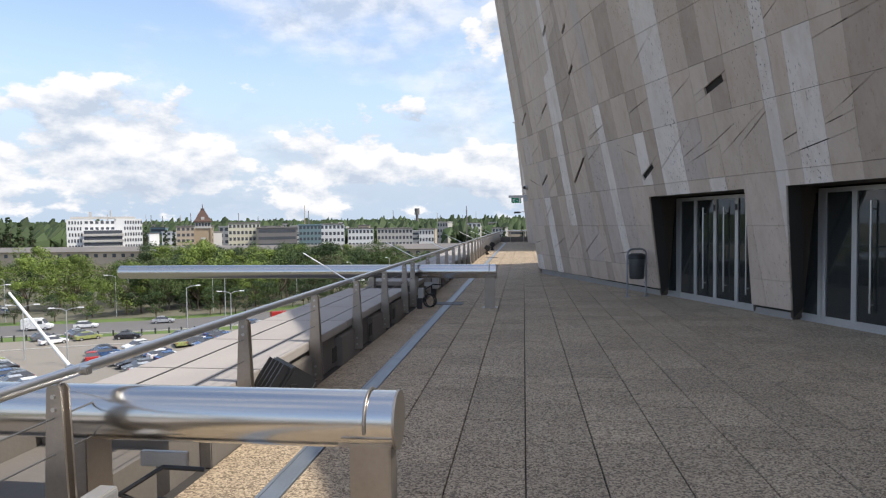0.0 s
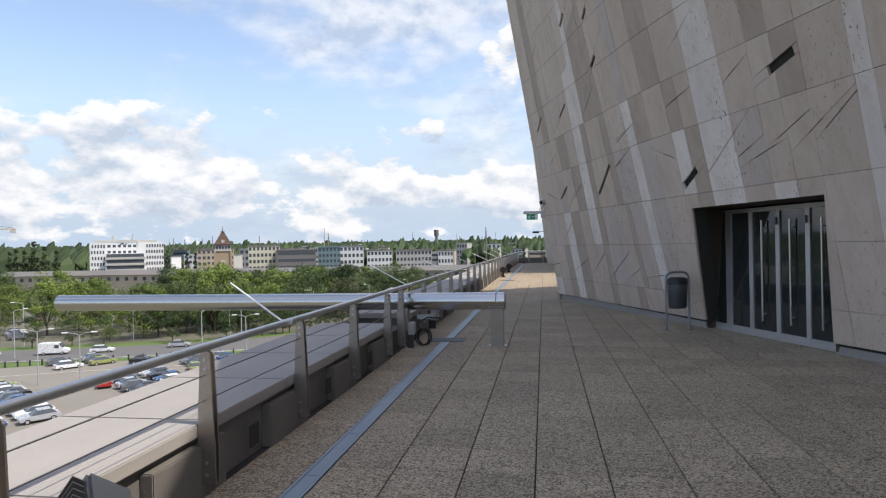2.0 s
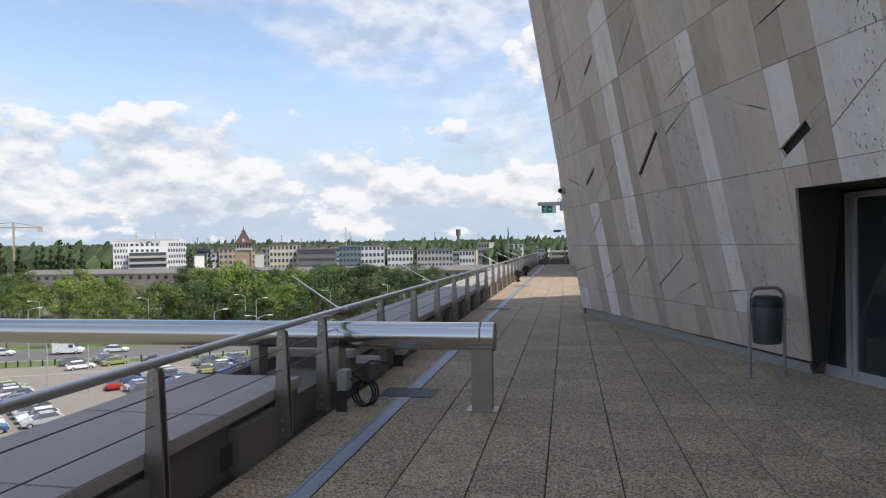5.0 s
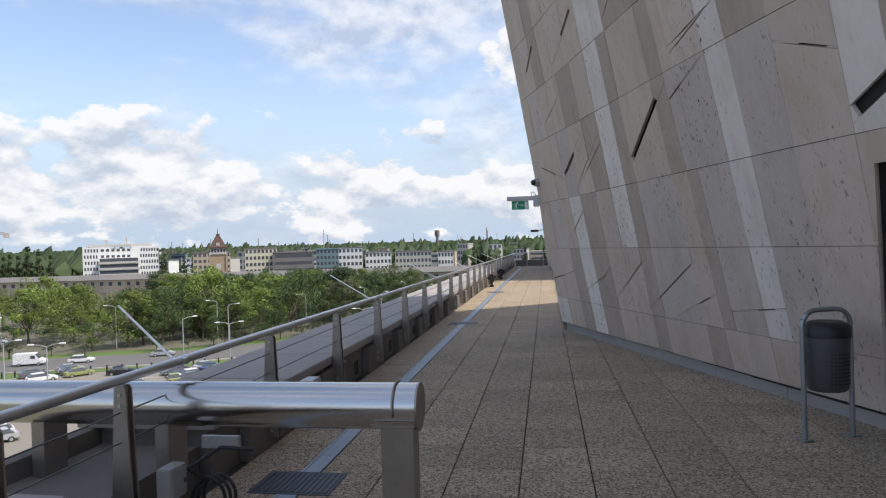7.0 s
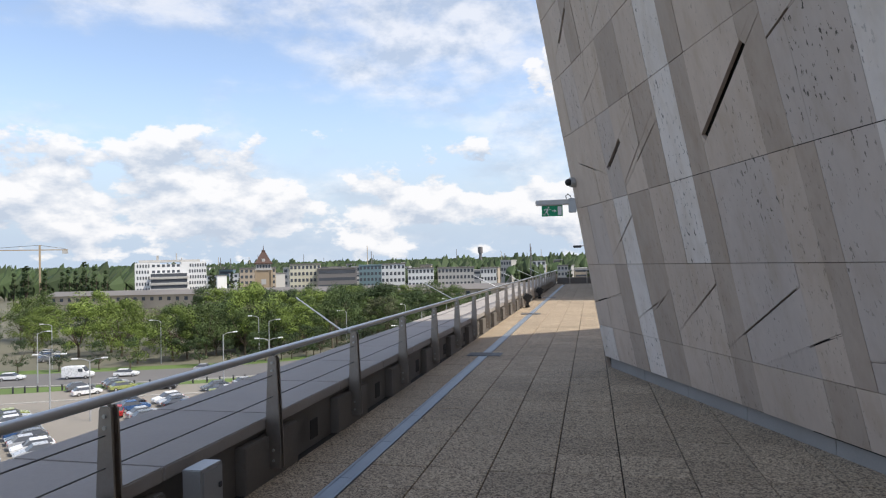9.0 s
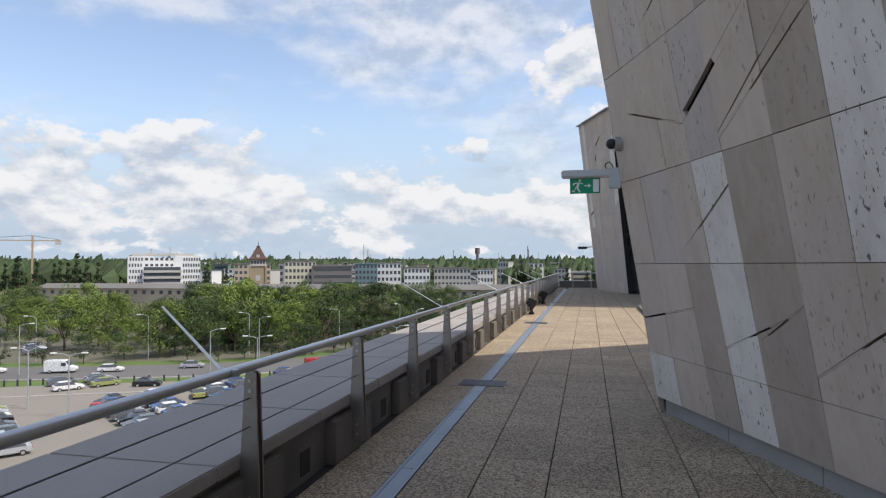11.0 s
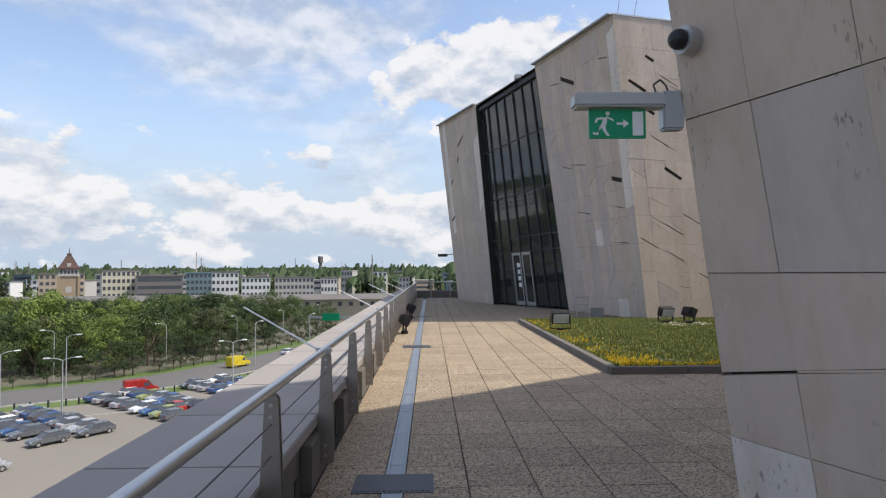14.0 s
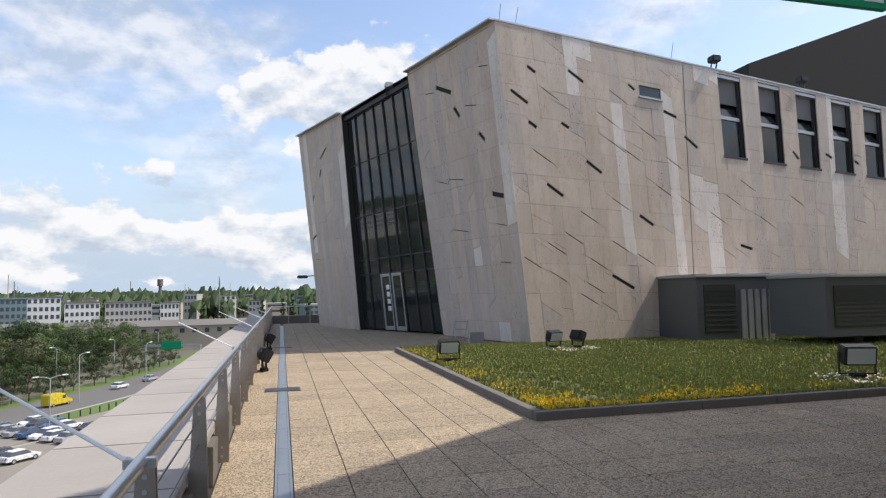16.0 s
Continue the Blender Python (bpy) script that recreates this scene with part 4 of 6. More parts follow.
def floodlight(x, y, z, rz, tilt=20, s=1.0, group="floodlights on the terrace", label="black floodlight on a short stand with pale front glass"):
    f = thing("floodlight", x, y, z, label, "floodlight", group, rz=rz)
    T = Matrix.Translation((0, 0, 0.27 * s)) @ Matrix.Rotation(radians(tilt), 4, "X")
    bm = bmesh.new()
    box(bm, -0.17 * s, 0.17 * s, -0.10 * s, 0.06 * s, -0.10 * s, 0.11 * s, bevel=0.015, m=T)
    part("housing", bm, M_BLACK, f)
    for k in range(5):
        xx = (-0.12 + 0.06 * k) * s
        part("cooling_fin", box(bmesh.new(), xx - 0.008, xx + 0.008, 0.06 * s, 0.10 * s, -0.08 * s, 0.09 * s, m=T), M_BLACK, f)
    part("front_glass", box(bmesh.new(), -0.145 * s, 0.145 * s, -0.108 * s, -0.101 * s, -0.08 * s, 0.09 * s, m=T), M_LAMPGLASS, f, "pale front glass")
    bm = bmesh.new()
    for sx in (-1, 1):
        box(bm, sx * 0.19 * s - 0.008, sx * 0.19 * s + 0.008, -0.025, 0.025, 0.06 * s, 0.30 * s)
    box(bm, -0.19 * s, 0.19 * s, -0.025, 0.025, 0.055 * s, 0.07 * s)
    part("yoke", bm, M_BLACK, f)
    part("base", bx(-0.07 * s, 0.07 * s, -0.06 * s, 0.06 * s, 0.0, 0.06 * s, bevel=0.006), M_BLACK, f)
    return f


floodlight(3.6, 32.6, 0.07, 0, 15, 1.35)
floodlight(7.05, 34.6, 0.09, 15, 20, 1.25)
floodlight(7.6, 34.3, 0.09, 100, 25, 1.25)
floodlight(9.3, 27.5, 0.07, -20, 10, 1.5)
floodlight(-0.36, 4.25, 0.0, 130, 35, 1.45, "floodlights along the railing", "black floodlight on a bracket beside the parapet")
for y in (33.2, 38.6):
    floodlight(-0.36, y, 0.0, 100, 30, 1.3, "floodlights along the railing", "black floodlight on a bracket beside the parapet")
bm = bmesh.new()
rg = random.Random(8)
for _ in range(420):
    cx, cy = (7.35, 34.3) if rg.random() < 0.6 else (9.3, 27.5)
    a, r = rg.uniform(0, 6.28), rg.uniform(0, 0.62)
    p = Vector((cx + r * math.cos(a) * 1.3, cy + r * math.sin(a), 0.085))
    bmesh.ops.create_icosphere(bm, subdivisions=1, radius=rg.uniform(0.02, 0.045), matrix=Matrix.Translation(p))
tagged(part("gravel_patch", bm, M_GRAVEL), "pale gravel under the floodlights in the bed", "gravel", kind="stuff")


def stool_stack():
    s = thing("ladder_frame", 5.35, 38.2, 0.0, "small grey folded metal step frame beside the stone block", "step frame")
    for x in (0, 0.42):
        part("leg", tube(bmesh.new(), (x, 0, 0), (x, 0.12, 0.72), 0.014, seg=8), M_ALU, s)
        part("back_leg", tube(bmesh.new(), (x, 0.55, 0), (x, 0.12, 0.72), 0.014, seg=8), M_ALU, s)
    for z in (0.22, 0.44, 0.68):
        part("tread", bx(-0.01, 0.43, z * 0.16, z * 0.16 + 0.16, z, z + 0.02, bevel=0.004), M_ALU, s)
    part("panel", bx(0.5, 0.95, 0.1, 0.14, 0.02, 0.34, bevel=0.004), M_ZINC, s)


stool_stack()


def litter_bin():
    b = thing("litter_bin", 4.08, 13.73, 0, "grey steel litter bin hung in a tubular hoop", "litter bin", rz=22)
    w, h = 0.235, 1.06
    pts = [(-w, 0, 0.012), (-w, 0, h - 0.13)] + [(-w + 0.13 - 0.13 * math.cos(a), 0, h - 0.13 + 0.13 * math.sin(a)) for a in (0.4, 0.8, 1.2, math.pi / 2)]
    pts += [(-p[0], 0, p[2]) for p in pts[::-1]]
    bm = bmesh.new()
    for a, c in zip(pts, pts[1:]):
        tube(bm, a, c, 0.021, seg=12)
    part("hoop", bm, M_BINTUBE, b)
    bm = bmesh.new()
    n, rows = 28, [(0.40, 0.150), (0.42, 0.165), (0.80, 0.185), (0.84, 0.185)]
    rings = [[bm.verts.new((r * math.cos(2 * math.pi * i / n), r * 0.82 * math.sin(2 * math.pi * i / n), z)) for i in range(n)] for z, r in rows]
    for a, c in zip(rings, rings[1:]):
        for i in range(n):
            f = bm.faces.new((a[i], a[(i + 1) % n], c[(i + 1) % n], c[i]))
            f.smooth = True
    bm.faces.new(rings[0][::-1])
    body = part("bucket", bm, M_BINDARK, b)
    bm = bmesh.new()
    n2, top = 28, [(0.84, 0.192), (0.93, 0.192), (0.965, 0.13)]
    rings = [[bm.verts.new((r * math.cos(2 * math.pi * i / n2), r * 0.84 * math.sin(2 * math.pi * i / n2), z)) for i in range(n2)] for z, r in top]
    for a, c in zip(rings, rings[1:]):
        for i in range(n2):
            f = bm.faces.new((a[i], a[(i + 1) % n2], c[(i + 1) % n2], c[i]))
            f.smooth = True
    bm.faces.new(rings[-1])
    part("hood", bm, M_BLACK, b, "black rounded hood")
    bm = bmesh.new()
    for i in range(7):
        for j in range(9):
            a = -math.pi / 2 + (i - 3) * 0.16
            z = 0.47 + j * 0.03
            tube(bm, (0.178 * math.cos(a), 0.178 * 0.82 * math.sin(a), z), (0.183 * math.cos(a), 0.183 * 0.84 * math.sin(a), z), 0.006, seg=6)
    part("perforation", bm, M_BLACK, body)
    for sx in (-1, 1):
        part("pivot", tube(bmesh.new(), (sx * 0.15, 0, 0.74), (sx * w, 0, 0.74), 0.014, seg=8), M_BINTUBE, b)
        part("foot_plate", bx(sx * w - 0.05, sx * w + 0.05, -0.05, 0.05, 0, 0.012, bevel=0.003), M_BINTUBE, b)


litter_bin()


def exit_sign():
    s = thing("exit_sign", 1.64, 20.24, 2.55, "green emergency exit sign hanging from a grey lamp bracket", "exit sign")
    part("lamp_bar", bx(-0.53, -0.02, -0.06, 0.06, -0.045, 0.035, bevel=0.012), M_ALU, s)
    part("wall_box", bx(-0.03, 0.09, -0.04, 0.05, -0.17, 0.05, bevel=0.01), M_ZINC, s)
    plate = part("sign_plate", bx(-0.44, -0.12, -0.008, 0.008, -0.215, -0.05), M_GREEN, s, "green plate with running figure and arrow")
    F = -0.011
    bm = bmesh.new()

    def quad(pts):
        prism(bm, [Vector((x, F, z)) for x, z in pts], (0, 0.003, 0))
    quad([(-0.195, -0.20), (-0.135, -0.20), (-0.135, -0.065), (-0.195, -0.065)])
    part("door_symbol", bm, M_WHITE, plate)
    bm = bmesh.new()
    quad([(-0.285, -0.138), (-0.245, -0.138), (-0.245, -0.126), (-0.285, -0.126)])
    quad([(-0.247, -0.155), (-0.215, -0.132), (-0.247, -0.109)])
    part("arrow", bm, M_WHITE, plate)
    bm = bmesh.new()
    for p in ([(-0.36, -0.10), (-0.335, -0.09), (-0.345, -0.14), (-0.375, -0.145)], [(-0.375, -0.14), (-0.35, -0.14), (-0.345, -0.17), (-0.325, -0.20), (-0.342, -0.20), (-0.362, -0.17)],
              [(-0.38, -0.14), (-0.365, -0.15), (-0.395, -0.185), (-0.42, -0.18), (-0.42, -0.192), (-0.39, -0.198)], [(-0.34, -0.092), (-0.33, -0.105), (-0.30, -0.12), (-0.302, -0.108)], [(-0.36, -0.095), (-0.40, -0.10), (-0.41, -0.125), (-0.398, -0.128), (-0.39, -0.11), (-0.36, -0.107)]):
        quad(p)
    tube(bm, (-0.335, F, -0.075), (-0.335, F + 0.003, -0.075), 0.012, seg=12)
    part("figure_symbol", bm, M_WHITE, plate)
    bm = bmesh.new()
    sweep(bm, [(-0.05, 0, 0.03), (-0.07, 0, 0.09), (-0.03, 0, 0.12), (0.0, 0, 0.09), (0.02, 0, 0.04)], 0.006)
    part("cable_loop", bm, M_DGREY, s)


exit_sign()


def dome_camera():
    d = thing("dome_camera", 1.66, 20.04, 2.82, "small round grey security camera with dark dome", "security camera")
    part("mount", tube(bmesh.new(), (0.09, 0.03, 0), (-0.01, -0.01, 0), 0.075, seg=24), M_ALU, d)
    bm = bmesh.new()
    bmesh.ops.create_uvsphere(bm, u_segments=20, v_segments=12, radius=0.055, matrix=Matrix.Translation((-0.03, -0.015, 0)))
    for f in bm.faces:
        f.smooth = True
    part("dome", bm, M_BLACK, d, "black glossy dome")


dome_camera()


def junction_box(x, y, z, s=1.0):
    b = thing("junction_box", x, y, z, "grey sheet-metal junction box fixed by the parapet", "junction box", "junction boxes")
    part("body", bx(-0.06 * s, 0.06 * s, -0.10 * s, 0.10 * s, 0, 0.24 * s, bevel=0.006), M_ALU, b)
    part("lid", bx(0.06 * s, 0.068 * s, -0.09 * s, 0.09 * s, 0.015 * s, 0.225 * s, bevel=0.003), M_ZINC, b)
    part("latch", bx(0.068 * s, 0.076 * s, 0.05 * s, 0.07 * s, 0.1 * s, 0.13 * s), M_DGREY, b)
    part("bracket", bx(-0.1 * s, 0.02, -0.02, 0.02, -z, 0.0), M_DGREY, b)


junction_box(-0.46, 13.88, 0.17, 1.1)
for yb in (2.36, 11.80):
    junction_box(-0.42, yb - 0.25, 0.22, 0.8)
    c = thing("cable_coil", -0.30, yb - 0.05, 0.0, "black coiled cable hanging under the tube beam", "cable", "cable coils")
    bm = bmesh.new()
    for k in range(3):
        n = 18
        sweep(bm, [(0.02 * k + 0.11 * math.cos(6.283 * i / n), 0.03 * k, 0.14 + 0.13 * math.sin(6.283 * i / n)) for i in range(n + 1)], 0.011, 6)
    part("loops", bm, M_BLACK, c)
    part("lead", sweep(bmesh.new(), [(0, 0, 0.26), (-0.08, -0.1, 0.36), (0.10, -0.02, 0.47), (0.3, 0.02, 0.45)], 0.012, 6), M_BLACK, c)
    part("clip_bracket", bx(-0.1, 0.16, 0.1, 0.13, 0.42, 0.50, bevel=0.004), M_ALU, c)

vents = tagged(new("kerb_vents"), "square dark vents in the parapet face", "vent", kind="structure")
for y in [4.8, 6.4, 8.1, 9.7] + [14.05 + 1.73 * k for k in range(16)]:
    part("grille", bx(-0.568, -0.56, y - 0.16, y - 0.01, 0.10, 0.27, bevel=0.002), M_BACK, vents)

# slim rods that lean out over the ledge
def rod(y):
    r = thing("leaning_rod", ROD0[0], y, ROD0[1], "slim white steel rod leaning out over the ledge", "rod", "leaning rods along the ledge")
    part("shaft", tube(bmesh.new(), (0, 0, 0), ROD, 0.009, 0.007, seg=8), M_WHITE, r)
    part("collar", tube(bmesh.new(), Vector((0, 0, 0)) - Vector(ROD) * 0.03, Vector(ROD) * 0.03, 0.018, seg=10), M_RAIL, r)
    part("clamp", bx(-0.03, 0.09, -0.02, 0.02, -0.02, 0.02, bevel=0.004), M_RAIL, r)


# ---------------- rooftop plant beyond the bed ----------------


def plant_box(name, x0, x1, y0, y1, z0, z1, label, slats):
    b = thing(name, x0, y0, z0, label, "ventilation housing", "ventilation housings")
    w, d, h = x1 - x0, y1 - y0, z1 - z0
    part("body", bx(0.03, w, 0.03, d, 0, h - 0.08, bevel=0.01), M_VENT, b)
    part("roof_cap", bx(-0.05, w + 0.05, -0.08, d, h - 0.08, h, bevel=0.015), M_ZINC, b)
    for k in range(4):
        part("roof_seam", bx(k * w / 4 + 0.3, k * w / 4 + 0.33, -0.05, d, h, h + 0.03), M_ZINC, b)
    part("louvre_panel", bx(0.25, slats * w, 0.0, 0.03, 0.25, h - 0.3), M_LOUVRE, b, "dark fine louvre panel")
    for k in range(9):
        z = 0.3 + k * (h - 0.65) / 9
        part("louvre_blade", bx(0.27, slats * w - 0.02, -0.012, 0.0, z, z + 0.05), M_LOUVRE, b)
    n = 5
    for k in range(n):
        x = slats * w + 0.18 + k * 0.24
        part("slat", bx(x, x + 0.17, -0.02, 0.03, 0.05, h - 0.45, bevel=0.005), M_ALU, b)


plant_box("vent_housing", 11.75, 16.2, 34.9, 37.2, 0.05, 2.02, "dark grey metal ventilation housing with louvres and slats", 0.30)
plant_box("vent_housing", 13.6, 23.0, 32.2, 34.2, 0.30, 1.93, "long dark grey ventilation duct housing raised on feet", 0.86)
for x in (15.0, 19, 22):
    tagged(part("support_foot", bx(x - 0.15, x + 0.15, 32.6, 33.8, 0.05, 0.30, bevel=0.01), M_DGREY), "dark concrete foot under the duct housing", "foot", "duct feet")
h = thing("stage_tower", 36, 60, GZ, "high dark metal-clad block with a sloping roof", "building")
bm = bmesh.new()
prism(bm, [(0, 0, 0), (60, 0, 0), (60, 0, 60), (0, 0, 37.4)], (0, 30, 0))
part("cladding", bm, M_BACK, h)
for k in range(8):
    part("recess_panel", bx(6 + k * 6.5, 11.5 + k * 6.5, -0.3, 0.1, 24, 34 + k * 0.8), M_BACK, h)


def roof_lamp(x, y, z, kind):
    r = thing("roof_floodlight", x, y, z, "small floodlight on a bracket at the roof edge", "floodlight", "roof edge floodlights")
    part("stem", tube(bmesh.new(), (0, 0, 0), (0, -0.1, 0.30), 0.025, seg=8), M_DGREY, r)
    part("stem", tube(bmesh.new(), (0.2, 0, 0), (0.2, -0.1, 0.30), 0.025, seg=8), M_DGREY, r)
    part("housing", bx(-0.06, 0.27, -0.25, 0.08, 0.28, 0.50, bevel=0.03), M_BLACK if kind else M_ALU, r)


roof_lamp(14.2, 36.95, 9.02, 1)
roof_lamp(18.2, 37.35, 8.72, 1)
roof_lamp(4.1, 43.6, 9.62, 0)
for x, y in ((6.35, 36.4), (6.9, 36.5), (12.6, 36.9)):
    m = thing("lightning_rod", x, y, 9.6 if x < 8 else 9.1, "thin lightning rod on the roof edge", "lightning rod", "lightning rods")
    part("needle", tube(bmesh.new(), (0, 0, 0), (0.1 if x < 6.6 else 0.15, 0, 0.75), 0.008, seg=6), M_CABLE, m)
wl = thing("wall_lamp", 1.30, 52.9, 2.5, "small wall lamp on a bracket at the block's end", "wall lamp")
part("arm", tube(bmesh.new(), (0.45, 0, 0.15), (-0.2, 0, 0.1), 0.03, seg=8), M_ALU, wl)
part("head", bx(-0.5, 0.05, -0.12, 0.12, 0.0, 0.16, bevel=0.03), M_DGREY, wl)
ROD0, ROD = (-0.56, 0.985), (-0.72, 0.44, 0.32)
for y in (2.15, 6.9, 11.84, 16.4, 21.7, 27.2, 32.6, 37.8, 43.0):
    rod(y)

# ---------------- the city below ----------------
GZ = -18.0
ground = tagged(part("ground", bx(-3500, 3500, -1500, 5000, GZ - 1, GZ), M_GROUND), "wide city ground of worn grass and paving", "ground", kind="structure")
lower = part("podium", bx(-1.5, 30, TY0, 60, GZ, -0.42), M_KERB)
tagged(lower, "plain grey building base under the terrace", "building base", kind="structure")
bm = bmesh.new()
box(bm, -12, -1.56, -20, 60, GZ, GZ + 4)
tagged(part("lower_wing", bm, M_KERB), "low grey wing at the foot of the building", "building base", kind="structure")


def ribbon(name, pts, width, z, m, label, kind="structure", h=0.05):
    bm = bmesh.new()
    L, R = [], []
    for i, p in enumerate(pts):
        a, b = Vector(pts[max(i - 1, 0)]), Vector(pts[min(i + 1, len(pts) - 1)])
        n = Vector((-(b - a).y, (b - a).x)).normalized() * width / 2
        L.append((p[0] + n.x, p[1] + n.y))
        R.append((p[0] - n.x, p[1] - n.y))
    for i in range(len(pts) - 1):
        prism(bm, [(*L[i], z), (*L[i + 1], z), (*R[i + 1], z), (*R[i], z)], (0, 0, -h))
    return tagged(part(name, bm, m), label, name.split("_")[0], kind=kind)


def smooth(pts, n=6):
    out = []
    for i in range(len(pts) - 1):
        p = [Vector(pts[max(0, min(len(pts) - 1, j))]) for j in (i - 1, i, i + 1, i + 2)]
        for k in range(n):
            t = k / n
            out.append(0.5 * ((2 * p[1]) + (p[2] - p[0]) * t + (2 * p[0] - 5 * p[1] + 4 * p[2] - p[3]) * t * t + (-p[0] + 3 * p[1] - 3 * p[2] + p[3]) * t ** 3))
    return [(v.x, v.y) for v in out] + [pts[-1]]


UPPER = smooth([(-330, 51), (-200, 79), (-94, 108), (-56, 126), (-38, 154), (-26, 194), (-16, 260), (-2, 420)])
LOWER = smooth([(-330, 30), (-200, 55), (-110, 83), (-77, 97), (-47, 111), (-27, 136), (-16, 168), (-5, 240)])
ribbon("pavement", [(-140, 40), (-85, 68), (-45, 95), (-24, 125)], 66, GZ + 0.05, M_PAVING, "pale paved car park")
ribbon("verge", UPPER, 26, GZ + 0.06, M_GRASS, "grass strip along the road", h=0.06)
ribbon("road", UPPER, 15, GZ + 0.12, M_ASPHALT, "wide grey asphalt road along the trees", h=0.06)
ribbon("road", LOWER, 8.5, GZ + 0.12, M_PAVING, "pale access road beside the car park", h=0.06)
ribbon("kerb", [(x + 4.5, y - 3.2) for x, y in LOWER], 0.3, GZ + 0.24, M_KERBST, "concrete kerb along the access road", h=0.2)
ribbon("kerb", [(x + 5.2, y - 6.0) for x, y in UPPER], 0.3, GZ + 0.26, M_KERBST, "concrete kerb along the main road", h=0.2)

# trees ------------------------------------------------------------


def make_tree(name, height, spread, leaf, seed, trunk_h, n_leaf, tall=False, label="", group=""):
    rng = np.random.RandomState(seed)
    t = thing(name, 0, 0, 0, label, "tree", group)
    bm = bmesh.new()
    tube(bm, (0, 0, 0), (0, 0, trunk_h), 0.022 * height, 0.015 * height, seg=7)
    limbs = []
    for k in range(7):
        a = k * 2.4 + rng.rand()
        r = spread * rng.uniform(0.35, 0.7)
        e = Vector((r * math.cos(a), r * math.sin(a), trunk_h + (height - trunk_h) * rng.uniform(0.3, 0.75)))
        tube(bm, (0, 0, trunk_h * rng.uniform(0.75, 1.0)), e, 0.011 * height, 0.003 * height, seg=5)
        limbs.append(e)
    part("trunk", bm, M_BARK, t)
    # clumps of leaves round the limb ends, with gaps between them
    clumps = []
    for k in range(44 if tall else 26):
        if tall:
            h = rng.uniform(0.12, 1)
            r = spread * (1 - h * 0.75) * rng.rand() ** 0.5
            z = trunk_h * 0.5 + (height - trunk_h * 0.5) * h
        else:
            h = rng.rand()
            r = spread * math.sqrt(max(0.0, 1 - (1.75 * h - 0.75) ** 2)) * rng.uniform(0.35, 1.0)
            z = trunk_h * 0.8 + (height - trunk_h * 0.8) * (0.04 + 0.9 * h)
        a = rng.uniform(0, 6.283)
        clumps.append((r * math.cos(a), r * math.sin(a), z, spread * ((0.42 - 0.26 * h) if tall else rng.uniform(0.16, 0.36))))
    V, F = [], []
    for _ in range(n_leaf):
        cx, cy, cz, cr = clumps[rng.randint(len(clumps))]
        d = rng.normal(size=3)
        d /= np.linalg.norm(d)
        q = rng.uniform(0.6, 1.05)
        p = np.array((cx, cy, cz)) + d * cr * q * np.array((1, 1, 0.8))
        u = np.cross(d, rng.normal(size=3))
        u /= np.linalg.norm(u) + 1e-6
        v = np.cross(d, u) * rng.uniform(0.5, 0.9) + d * rng.uniform(-0.4, 0.4)
        s = height * rng.uniform(0.009, 0.019)
        b = len(V)
        V.extend([tuple(p - u * s), tuple(p - v * s * 0.7), tuple(p + u * s), tuple(p + v * s)])
        F.append((b, b + 1, b + 2, b + 3))
    me = bpy.data.meshes.new("crown")
    me.from_pydata(V, [], F)
    me.materials.append(leaf)
    new("crown", me).parent = t
    return t


def plant(proto, spots):
    first = True
    for x, y, s, r in spots:
        m = pose(x, y, GZ, 0, 0, r)
        if first:
            proto.matrix_world = m @ Matrix.Scale(s, 4)
            first = False
        else:
            c = copy_thing(proto, m)
            c.scale = (s, s, s * (0.92 + 0.16 * ((x * 7.3 + y) % 1)))


